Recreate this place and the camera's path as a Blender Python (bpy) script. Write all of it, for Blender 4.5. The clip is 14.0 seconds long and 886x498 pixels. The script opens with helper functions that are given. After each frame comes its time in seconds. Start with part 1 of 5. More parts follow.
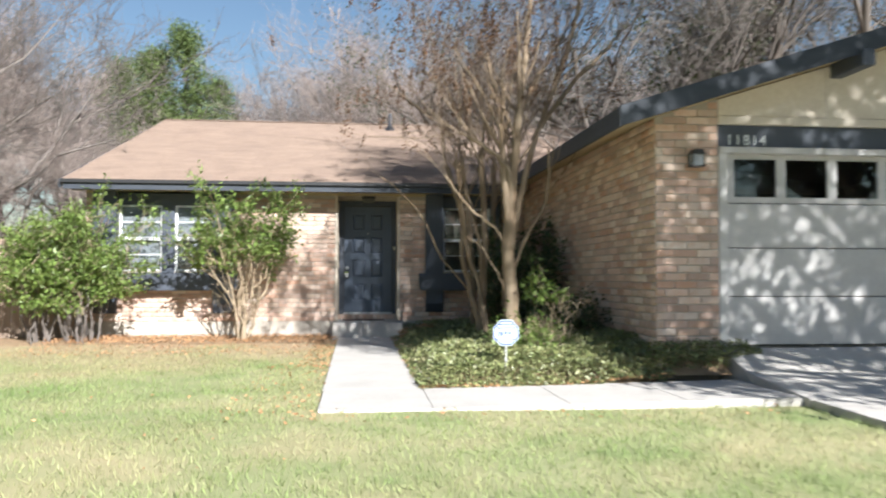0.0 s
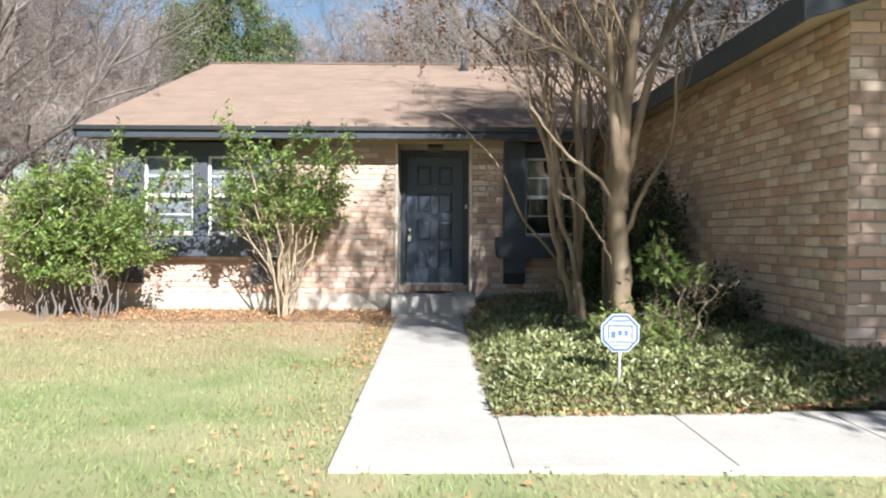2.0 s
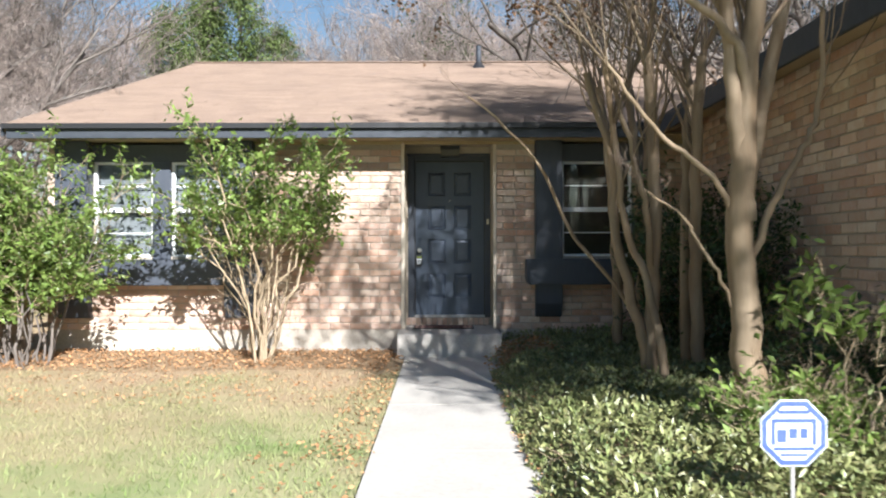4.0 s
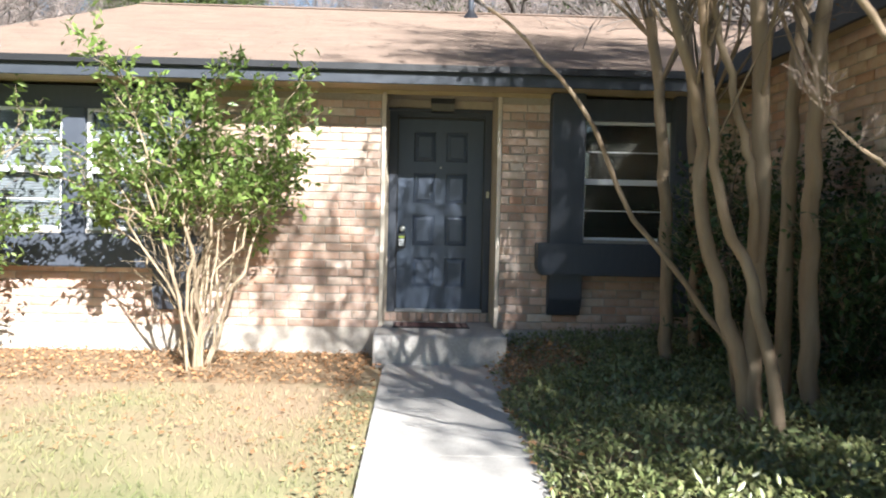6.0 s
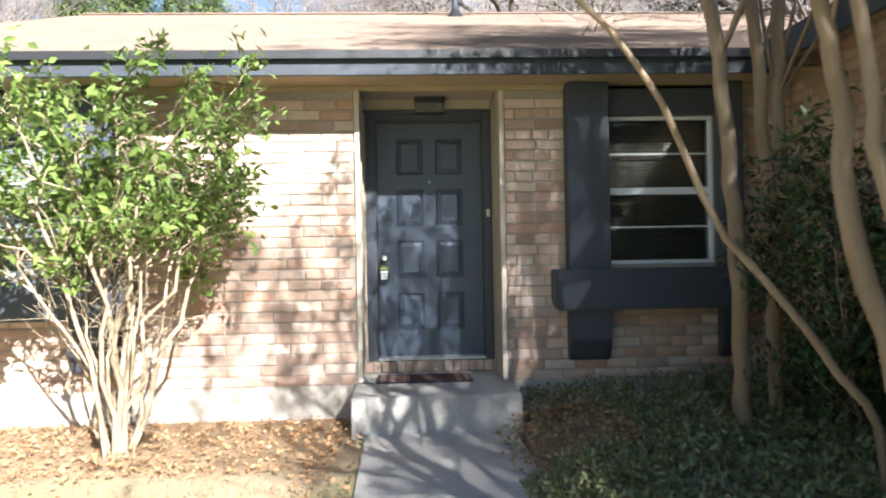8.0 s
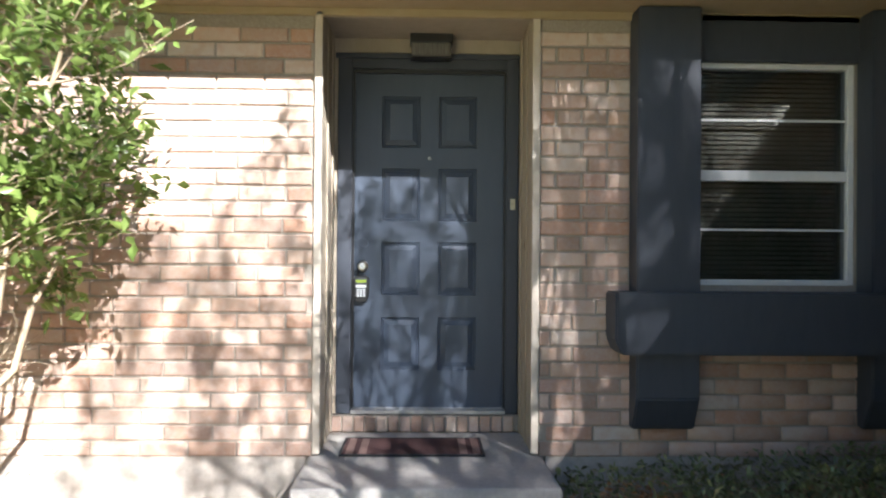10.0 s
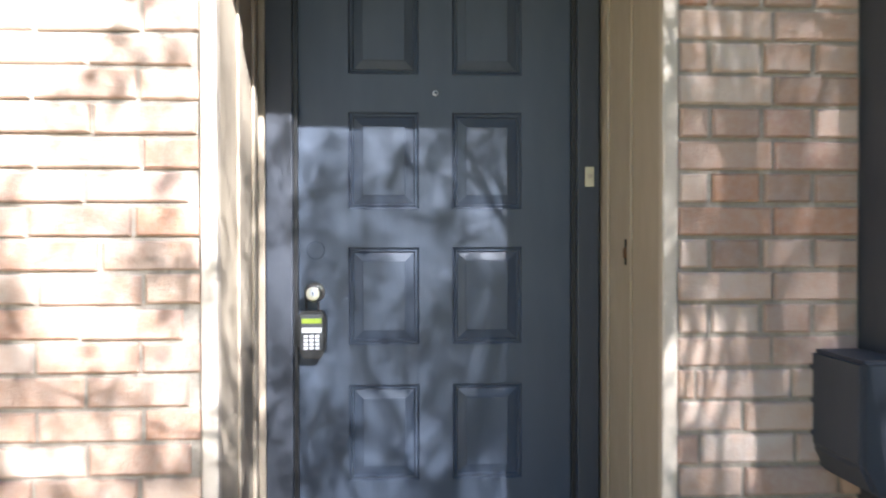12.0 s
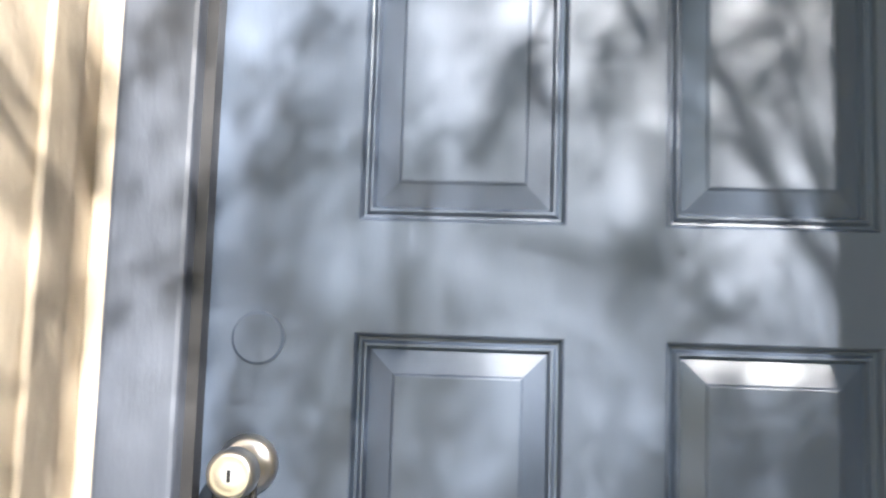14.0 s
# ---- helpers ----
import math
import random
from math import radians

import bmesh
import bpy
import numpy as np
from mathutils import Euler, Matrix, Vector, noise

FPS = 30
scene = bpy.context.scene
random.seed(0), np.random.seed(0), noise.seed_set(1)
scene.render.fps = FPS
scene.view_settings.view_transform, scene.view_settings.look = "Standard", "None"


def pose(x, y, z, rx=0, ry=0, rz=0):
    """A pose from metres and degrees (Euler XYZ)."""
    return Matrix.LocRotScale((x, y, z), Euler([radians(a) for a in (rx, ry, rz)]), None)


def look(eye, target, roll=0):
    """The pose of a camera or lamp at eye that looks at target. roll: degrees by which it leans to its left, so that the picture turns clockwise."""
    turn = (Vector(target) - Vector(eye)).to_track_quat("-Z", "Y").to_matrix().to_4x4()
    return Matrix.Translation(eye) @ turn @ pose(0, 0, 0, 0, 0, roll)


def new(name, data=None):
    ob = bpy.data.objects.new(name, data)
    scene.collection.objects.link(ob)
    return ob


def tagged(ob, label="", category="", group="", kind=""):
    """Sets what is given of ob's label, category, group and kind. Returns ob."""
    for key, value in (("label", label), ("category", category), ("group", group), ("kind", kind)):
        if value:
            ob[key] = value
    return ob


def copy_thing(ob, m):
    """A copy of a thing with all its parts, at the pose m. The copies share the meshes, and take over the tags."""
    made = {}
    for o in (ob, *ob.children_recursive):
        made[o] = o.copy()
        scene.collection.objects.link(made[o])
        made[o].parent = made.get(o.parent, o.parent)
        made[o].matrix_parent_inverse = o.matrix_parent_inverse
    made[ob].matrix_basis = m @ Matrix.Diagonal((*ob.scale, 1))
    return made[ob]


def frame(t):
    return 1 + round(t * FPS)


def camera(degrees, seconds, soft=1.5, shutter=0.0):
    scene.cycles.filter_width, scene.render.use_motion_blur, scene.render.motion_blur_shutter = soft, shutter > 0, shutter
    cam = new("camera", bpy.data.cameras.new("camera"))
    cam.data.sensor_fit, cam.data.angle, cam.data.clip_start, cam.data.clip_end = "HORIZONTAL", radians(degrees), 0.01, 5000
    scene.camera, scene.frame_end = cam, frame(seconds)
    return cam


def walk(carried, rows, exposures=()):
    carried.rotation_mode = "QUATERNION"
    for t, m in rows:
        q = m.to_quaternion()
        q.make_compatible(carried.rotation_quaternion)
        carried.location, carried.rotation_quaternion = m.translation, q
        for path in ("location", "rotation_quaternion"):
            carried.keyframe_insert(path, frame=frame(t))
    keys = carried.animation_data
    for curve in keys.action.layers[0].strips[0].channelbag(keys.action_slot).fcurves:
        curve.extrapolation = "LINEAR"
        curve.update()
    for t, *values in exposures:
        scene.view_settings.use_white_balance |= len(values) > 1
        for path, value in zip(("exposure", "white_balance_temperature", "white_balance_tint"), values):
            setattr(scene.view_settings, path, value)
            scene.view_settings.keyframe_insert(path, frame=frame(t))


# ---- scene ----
cam = camera(57.5, 14.0, soft=2.0, shutter=0.5)
PATH = [
    (0, (-0.212, -15.583, 0.68), (0.0, -13.595, 0.749), 0.1),
    (0.5, (-0.139, -14.889, 0.704), (-0.069, -12.891, 0.751), 0.6),
    (1, (-0.106, -14.268, 0.691), (-0.068, -12.272, 0.811), 0.9),
    (1.5, (-0.035, -13.658, 0.721), (0.082, -11.661, 0.766), -1.1),
    (2, (0.018, -13.049, 0.793), (0.036, -11.05, 0.755), 0.3),
    (2.5, (0.003, -12.457, 0.822), (0.02, -10.458, 0.783), 0.1),
    (3, (-0.023, -11.879, 0.835), (-0.039, -9.879, 0.866), 0.2),
    (5.5, (-0.223, -9.064, 0.826), (-0.161, -7.066, 0.782), 0.3),
    (6, (-0.27, -8.64, 0.859), (-0.198, -6.642, 0.809), 1.2),
    (6.5, (-0.284, -8.312, 0.907), (-0.16, -6.317, 0.84), -0.2),
    (7, (-0.274, -7.834, 0.94), (-0.21, -5.836, 0.994), 0.1),
    (7.5, (-0.228, -7.494, 0.904), (-0.162, -5.495, 0.901), 1.2),
    (8, (-0.25, -7.023, 0.899), (-0.148, -5.026, 0.906), -1.0),
    (10.5, (-0.024, -4.343, 0.956), (0.025, -2.343, 0.969), 0.6),
    (11, (-0.102, -3.781, 1.013), (-0.072, -1.781, 1.012), -0.7),
    (11.5, (-0.115, -3.221, 1.008), (-0.06, -1.222, 0.969), 0.8),
    (12, (-0.145, -2.675, 1.027), (-0.019, -0.68, 1.002), -0.1),
    (12.5, (-0.051, -2.161, 1.025), (-0.097, -0.162, 1.007), 1.5),
    (13, (-0.076, -1.664, 0.983), (-0.019, 0.331, 1.101), -0.0),
    (13.5, (-0.081, -1.232, 1.02), (-0.203, 0.752, 1.238), 0.1),
    (14, (-0.149, -0.897, 1.014), (-0.244, 1.093, 1.194), 1.8),
]
walk(cam, [(t, look(eye, target, roll)) for t, eye, target, roll in PATH], exposures=((0, 1.33, 5750, 10), (3, 1.33, 5750, 10), (6, 1.70, 5750, 10), (8, 2.08, 5750, 10), (10.5, 2.13, 5700, 13), (12, 2.55, 5650, 14), (13, 3.12, 5700, 13), (14, 3.46, 6150, 12)))
SKY, SUN = 0.040, 5.9


# ---- light and sky ----
SUN_DIR = Vector((0.43, -1.0, 0.64))
world = bpy.data.worlds.new("sky")
scene.world = world
world.use_nodes = True
wn = world.node_tree
wn.nodes.clear()
sky = wn.nodes.new("ShaderNodeTexSky")
sky.sky_type = "NISHITA"
sky.sun_disc = False
sky.sun_elevation = radians(30.4)
sky.sun_rotation = radians(156.7)
sky.altitude = 200
sky.air_density, sky.dust_density, sky.ozone_density = 1.3, 0.1, 1.0
bg = wn.nodes.new("ShaderNodeBackground")
bg.inputs["Strength"].default_value = SKY
wout = wn.nodes.new("ShaderNodeOutputWorld")
wn.links.new(sky.outputs[0], bg.inputs[0])
wn.links.new(bg.outputs[0], wout.inputs[0])
sun_data = bpy.data.lights.new("sun", "SUN")
sun_data.energy, sun_data.angle, sun_data.color = SUN, radians(0.53), (1.0, 0.93, 0.82)
sun = new("sun", sun_data)
sun.matrix_world = look(SUN_DIR * 30, (0, 0, 0))


# ---- materials ----
def mat(name, c1, c2, scale=30.0, rough=0.7, bump=0.0, bump_scale=None, metal=0.0, rnd="", rvar=0.0, stain=None,
        stain_scale=1.2, stain_amt=0.35, stretch=(1, 1, 1), ramp=None, trans=0.0, spec=0.5, coat=0.0, zone=None):
    """A surface with fine grain (c1 to c2), larger stains, relief and a random tone by piece or island."""
    m = bpy.data.materials.new(name)
    m.use_nodes = True
    nt = m.node_tree
    nt.nodes.clear()
    out = nt.nodes.new("ShaderNodeOutputMaterial")
    p = nt.nodes.new("ShaderNodeBsdfPrincipled")
    nt.links.new(p.outputs[0], out.inputs[0])
    p.inputs["Roughness"].default_value = rough
    p.inputs["Metallic"].default_value = metal
    p.inputs["Specular IOR Level"].default_value = spec
    p.inputs["Coat Weight"].default_value = coat
    geo = nt.nodes.new("ShaderNodeNewGeometry")
    mp = nt.nodes.new("ShaderNodeMapping")
    mp.inputs["Scale"].default_value = stretch
    nt.links.new(geo.outputs["Position"], mp.inputs["Vector"])

    def nz(sc, det=4.0, rg=0.6):
        n = nt.nodes.new("ShaderNodeTexNoise")
        n.inputs["Scale"].default_value, n.inputs["Detail"].default_value, n.inputs["Roughness"].default_value = sc, det, rg
        nt.links.new(mp.outputs[0], n.inputs["Vector"])
        return n.outputs["Fac"]

    def curve(sock, a, b):
        r = nt.nodes.new("ShaderNodeMapRange")
        r.inputs["From Min"].default_value, r.inputs["From Max"].default_value = a, b
        nt.links.new(sock, r.inputs["Value"])
        return r.outputs[0]

    def mix(fac, a, b, amount=None):
        x = nt.nodes.new("ShaderNodeMix")
        x.data_type = "RGBA"
        for sock, v in ((x.inputs[6], a), (x.inputs[7], b)):
            if isinstance(v, tuple):
                sock.default_value = (*v, 1)
            else:
                nt.links.new(v, sock)
        if isinstance(fac, float):
            x.inputs[0].default_value = fac
        else:
            if amount is not None:
                k = nt.nodes.new("ShaderNodeMath")
                k.operation = "MULTIPLY"
                k.inputs[1].default_value = amount
                nt.links.new(fac, k.inputs[0])
                fac = k.outputs[0]
            nt.links.new(fac, x.inputs[0])
        return x.outputs[2]

    grain = nz(scale)
    rsock = None
    if rnd == "object":
        rsock = nt.nodes.new("ShaderNodeObjectInfo").outputs["Random"]
    elif rnd == "island":
        rsock = geo.outputs["Random Per Island"]
    if ramp:
        cr = nt.nodes.new("ShaderNodeValToRGB")
        cr.color_ramp.interpolation = "LINEAR"
        while len(cr.color_ramp.elements) < len(ramp):
            cr.color_ramp.elements.new(0.5)
        for i, (e, c) in enumerate(zip(cr.color_ramp.elements, ramp)):
            e.position, e.color = i / (len(ramp) - 1), (*c, 1)
        nt.links.new(rsock, cr.inputs[0])
        col = mix(curve(grain, 0.35, 0.75), cr.outputs[0], c2, 0.45)
    else:
        col = mix(curve(grain, 0.3, 0.7), c1, c2)
    if stain:
        col = mix(curve(nz(stain_scale, 5.0, 0.65), 0.45, 0.75), col, stain, stain_amt)
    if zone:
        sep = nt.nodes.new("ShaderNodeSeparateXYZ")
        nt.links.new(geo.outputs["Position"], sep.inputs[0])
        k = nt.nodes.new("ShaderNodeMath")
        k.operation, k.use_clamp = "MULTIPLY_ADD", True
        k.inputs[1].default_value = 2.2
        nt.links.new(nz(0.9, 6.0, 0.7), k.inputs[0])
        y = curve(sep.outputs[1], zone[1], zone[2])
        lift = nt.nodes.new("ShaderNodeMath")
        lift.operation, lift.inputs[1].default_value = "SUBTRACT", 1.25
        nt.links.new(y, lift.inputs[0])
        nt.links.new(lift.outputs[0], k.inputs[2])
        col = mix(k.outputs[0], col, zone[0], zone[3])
    if rsock is not None and rvar:
        h = nt.nodes.new("ShaderNodeHueSaturation")
        nt.links.new(col, h.inputs["Color"])
        r = nt.nodes.new("ShaderNodeMapRange")
        r.inputs["To Min"].default_value, r.inputs["To Max"].default_value = 1 - rvar, 1 + rvar
        nt.links.new(rsock, r.inputs["Value"])
        nt.links.new(r.outputs[0], h.inputs["Value"])
        col = h.outputs[0]
    nt.links.new(col, p.inputs["Base Color"])
    if bump:
        b = nt.nodes.new("ShaderNodeBump")
        b.inputs["Strength"].default_value, b.inputs["Distance"].default_value = bump, 0.01
        nt.links.new(nz(bump_scale or scale * 1.5, 6.0, 0.65), b.inputs["Height"])
        nt.links.new(b.outputs[0], p.inputs["Normal"])
    if trans:
        t = nt.nodes.new("ShaderNodeBsdfTranslucent")
        nt.links.new(col, t.inputs["Color"])
        ms = nt.nodes.new("ShaderNodeMixShader")
        ms.inputs[0].default_value = trans
        nt.links.new(p.outputs[0], ms.inputs[1])
        nt.links.new(t.outputs[0], ms.inputs[2])
        nt.links.new(ms.outputs[0], out.inputs[0])
    return m


def glass_mat(name, tint, rough=0.02, through_amt=0.35):
    """Window glass: a gloss on a see-through sheet."""
    m = bpy.data.materials.new(name)
    m.use_nodes = True
    nt = m.node_tree
    nt.nodes.clear()
    out = nt.nodes.new("ShaderNodeOutputMaterial")
    tr = nt.nodes.new("ShaderNodeBsdfTransparent")
    tr.inputs[0].default_value = (*tint, 1)
    gl = nt.nodes.new("ShaderNodeBsdfGlossy")
    gl.inputs["Roughness"].default_value = rough
    fr = nt.nodes.new("ShaderNodeFresnel")
    fr.inputs[0].default_value = 1.52
    k = nt.nodes.new("ShaderNodeMath")
    k.operation, k.use_clamp = "MULTIPLY_ADD", True
    k.inputs[1].default_value, k.inputs[2].default_value = 1.1, 0.01
    nt.links.new(fr.outputs[0], k.inputs[0])
    ms = nt.nodes.new("ShaderNodeMixShader")
    nt.links.new(k.outputs[0], ms.inputs[0])
    nt.links.new(tr.outputs[0], ms.inputs[1])
    nt.links.new(gl.outputs[0], ms.inputs[2])
    nt.links.new(ms.outputs[0], out.inputs[0])
    return m


BRICK_RAMP = [(0.42, 0.292, 0.235), (0.53, 0.385, 0.31), (0.60, 0.475, 0.39), (0.52, 0.302, 0.21), (0.47, 0.343, 0.288),
              (0.57, 0.41, 0.312), (0.64, 0.55, 0.472), (0.44, 0.292, 0.24), (0.56, 0.40, 0.318), (0.60, 0.50, 0.425)]
M_BRICK = mat("brick_clay", (0, 0, 0), (0.58, 0.50, 0.43), 55, 0.9, 0.5, 130, rnd="object", ramp=BRICK_RAMP, rvar=0.16,
              stain=(0.50, 0.29, 0.175), stain_scale=13, stain_amt=0.6, spec=0.2)
M_BRICK_FAR = mat("brick_clay_joined", (0, 0, 0), (0.58, 0.50, 0.43), 55, 0.9, 0.5, 130, rnd="island", ramp=BRICK_RAMP, rvar=0.16,
                  stain=(0.50, 0.29, 0.175), stain_scale=13, stain_amt=0.6, spec=0.2)
M_MORTAR = mat("mortar", (0.35, 0.31, 0.26), (0.45, 0.405, 0.345), 90, 0.95, 0.6, 200, stain=(0.34, 0.28, 0.22), stain_scale=3, spec=0.2)
M_CONCRETE = mat("concrete", (0.42, 0.395, 0.36), (0.51, 0.48, 0.44), 40, 0.9, 0.35, 160, stain=(0.34, 0.31, 0.28), stain_scale=1.6, stain_amt=0.5, spec=0.25)
M_STEP = mat("concrete_step", (0.42, 0.39, 0.36), (0.52, 0.49, 0.45), 40, 0.9, 0.4, 160, stain=(0.30, 0.28, 0.26), stain_scale=3.5, stain_amt=0.55, spec=0.25)
M_FOUND = mat("foundation_concrete", (0.40, 0.36, 0.31), (0.50, 0.45, 0.39), 30, 0.92, 0.4, 120, stain=(0.30, 0.25, 0.2), stain_scale=2, spec=0.2)
M_NAVY = mat("slate_paint", (0.047, 0.055, 0.074), (0.059, 0.068, 0.088), 20, 0.5, 0.12, 60, stain=(0.045, 0.05, 0.066), stain_scale=2.5, stretch=(1, 1, 0.25), spec=0.45)
M_DOOR = mat("door_paint", (0.054, 0.072, 0.108), (0.066, 0.086, 0.124), 14, 0.44, 0.05, 90, stain=(0.045, 0.05, 0.065), stain_scale=2.2, stretch=(1, 1, 0.3), spec=0.5)
M_FASCIA = mat("fascia_paint", (0.030, 0.036, 0.047), (0.042, 0.049, 0.062), 15, 0.6, 0.15, 70, stain=(0.06, 0.067, 0.078), stain_scale=2, stretch=(0.3, 1, 1), spec=0.4)
M_TAN = mat("tan_paint", (0.43, 0.365, 0.28), (0.49, 0.425, 0.335), 16, 0.65, 0.35, 60, stain=(0.38, 0.30, 0.18), stain_scale=2.5, stretch=(1, 1, 0.3), spec=0.35)
M_SOFFIT = mat("soffit_paint", (0.42, 0.33, 0.19), (0.47, 0.38, 0.24), 12, 0.7, 0.1, 40, stain=(0.34, 0.26, 0.15), stain_scale=1.5, spec=0.3)
M_TRIM = mat("pale_trim_paint", (0.56, 0.49, 0.40), (0.64, 0.57, 0.48), 20, 0.6, 0.1, 60, stain=(0.46, 0.38, 0.3), stain_scale=4, spec=0.35)
M_WHITE = mat("white_paint", (0.72, 0.73, 0.75), (0.80, 0.80, 0.80), 25, 0.45, 0.05, 60, stain=(0.6, 0.6, 0.58), stain_scale=4, spec=0.4)
M_GARDOOR = mat("garage_door_paint", (0.46, 0.44, 0.43), (0.53, 0.51, 0.49), 10, 0.5, 0.06, 40, stain=(0.40, 0.37, 0.35), stain_scale=1.5, spec=0.4)
M_GLASS = glass_mat("window_glass", (0.75, 0.78, 0.78))
M_BLIND = mat("blind_slat", (0.17, 0.155, 0.125), (0.21, 0.19, 0.155), 10, 0.6, rnd="island", rvar=0.08)
M_BLIND_W = mat("white_blind", (0.26, 0.27, 0.295), (0.32, 0.33, 0.35), 10, 0.6, rnd="island", rvar=0.05)
# near-black colour that paints in the dimness of the rooms
M_DARKROOM = mat("painted_dim_interior", (0.06, 0.055, 0.05), (0.08, 0.07, 0.06), 3, 0.9)
M_SHINGLE = mat("asphalt_shingle", (0.18, 0.132, 0.102), (0.25, 0.187, 0.147), 120, 0.95, 0.5, 300, rnd="island", rvar=0.06, stain=(0.145, 0.108, 0.09), stain_scale=1.6, stain_amt=0.5, spec=0.15)
M_METAL = mat("brushed_nickel", (0.60, 0.58, 0.54), (0.68, 0.66, 0.62), 60, 0.28, 0.05, 200, metal=1.0)
M_ALU = mat("aluminium_sill", (0.50, 0.50, 0.51), (0.60, 0.60, 0.60), 30, 0.42, 0.1, 80, metal=0.9)
M_BLACK = mat("black_plastic", (0.015, 0.015, 0.017), (0.022, 0.022, 0.024), 40, 0.42, 0.1, 150)
M_LCD = mat("lime_display", (0.24, 0.33, 0.03), (0.30, 0.40, 0.05), 30, 0.25)
M_KEY = mat("white_key", (0.66, 0.69, 0.72), (0.74, 0.76, 0.78), 30, 0.5)
M_BLUE = mat("blue_print", (0.045, 0.075, 0.29), (0.06, 0.10, 0.34), 15, 0.5, stain=(0.09, 0.13, 0.36), stain_scale=12)
M_SIGNW = mat("sign_white", (0.50, 0.55, 0.63), (0.58, 0.62, 0.68), 10, 0.45)
M_MAT = mat("doormat_weave", (0.075, 0.03, 0.03), (0.12, 0.055, 0.05), 90, 0.95, 0.8, 220, stain=(0.05, 0.025, 0.025), stain_scale=12)
M_MAT2 = mat("doormat_band", (0.22, 0.13, 0.11), (0.30, 0.19, 0.16), 90, 0.95, 0.8, 220)
M_BARK = mat("crape_bark", (0.17, 0.125, 0.08), (0.29, 0.225, 0.155), 9, 0.8, 0.35, 30, stain=(0.34, 0.19, 0.09), stain_scale=4, stain_amt=0.35, stretch=(1, 1, 0.22), spec=0.25)
M_TWIG = mat("bare_twig", (0.125, 0.095, 0.075), (0.225, 0.175, 0.14), 14, 0.85, rnd="island", rvar=0.3, spec=0.2)
M_POD = mat("dry_seed_pod", (0.085, 0.05, 0.03), (0.16, 0.09, 0.05), 30, 0.9, rnd="island", rvar=0.3, spec=0.2)
M_GREY_BARK = mat("grey_bark", (0.10, 0.085, 0.075), (0.20, 0.175, 0.155), 7, 0.9, 0.6, 25, stretch=(1, 1, 0.3), spec=0.15)
M_GREY_TWIG = mat("grey_twig", (0.21, 0.168, 0.15), (0.35, 0.295, 0.26), 5, 0.9, rnd="island", rvar=0.3, spec=0.1)
M_LEAF = mat("shrub_leaf", (0.125, 0.20, 0.044), (0.235, 0.31, 0.082), 6, 0.36, rnd="island", rvar=0.45, trans=0.40, stain=(0.20, 0.235, 0.065), stain_scale=5, spec=0.5)
# leaf colour for plants by the garage wall, with their shade painted in
M_LEAF_SHADE = mat("shade_toned_leaf", (0.028, 0.055, 0.016), (0.05, 0.09, 0.024), 6, 0.45, rnd="island", rvar=0.4, trans=0.18, spec=0.5)
M_IVY = mat("jasmine_leaf", (0.12, 0.16, 0.052), (0.25, 0.27, 0.11), 5, 0.4, rnd="island", rvar=0.5, trans=0.18, stain=(0.30, 0.23, 0.13), stain_scale=16, stain_amt=0.65, spec=0.6)
M_CEDAR = mat("cedar_leaf", (0.09, 0.13, 0.04), (0.15, 0.19, 0.065), 3, 0.7, rnd="island", rvar=0.35, trans=0.2, spec=0.2)
M_OAK = mat("live_oak_leaf", (0.03, 0.042, 0.014), (0.055, 0.065, 0.024), 3, 0.55, rnd="island", rvar=0.4, trans=0.15, spec=0.3)
M_STEM = mat("shrub_stem", (0.29, 0.22, 0.145), (0.45, 0.36, 0.25), 16, 0.85, 0.3, 60, stretch=(1, 1, 0.3), spec=0.2)
M_DEAD = mat("dead_leaf", (0.28, 0.145, 0.065), (0.44, 0.26, 0.135), 8, 0.85, rnd="island", rvar=0.45, spec=0.2)
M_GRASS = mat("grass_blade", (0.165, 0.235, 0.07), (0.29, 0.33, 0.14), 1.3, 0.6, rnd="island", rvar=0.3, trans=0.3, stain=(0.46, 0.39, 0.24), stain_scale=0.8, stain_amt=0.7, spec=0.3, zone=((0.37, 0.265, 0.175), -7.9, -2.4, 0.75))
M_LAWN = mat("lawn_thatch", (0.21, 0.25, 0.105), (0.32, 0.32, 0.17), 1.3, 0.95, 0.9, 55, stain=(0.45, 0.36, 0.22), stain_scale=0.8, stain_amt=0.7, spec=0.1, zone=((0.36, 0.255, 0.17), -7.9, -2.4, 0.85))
M_SOIL = mat("leaf_litter_soil", (0.21, 0.145, 0.09), (0.34, 0.25, 0.155), 14, 0.95, 0.9, 60, stain=(0.36, 0.22, 0.12), stain_scale=3, spec=0.1)
M_FENCE = mat("weathered_fence", (0.22, 0.165, 0.125), (0.31, 0.24, 0.185), 9, 0.9, 0.4, 40, rnd="object", rvar=0.14, stretch=(1, 1, 0.1), spec=0.15)


# ---- helpers for meshes ----
def thing(name, loc, label, category, group="", kind=""):
    ob = new(name)
    ob.location = loc
    return tagged(ob, label, category, group, kind)


def link_mesh(name, me, material, parent=None, label="", kind=""):
    if material is not None and not me.materials:
        me.materials.append(material)
    ob = new(name, me)
    if parent is not None:
        ob.parent = parent
        if parent.parent is None:
            ob.matrix_parent_inverse = Matrix.Translation(-parent.location)
    return tagged(ob, label, "", "", kind)


def part(name, bm, material, parent=None, label="", kind="", smooth=False):
    me = bpy.data.meshes.new(name)
    bm.normal_update()
    if smooth:
        for f in bm.faces:
            f.smooth = True
    bm.to_mesh(me)
    bm.free()
    return link_mesh(name, me, material, parent, label, kind)


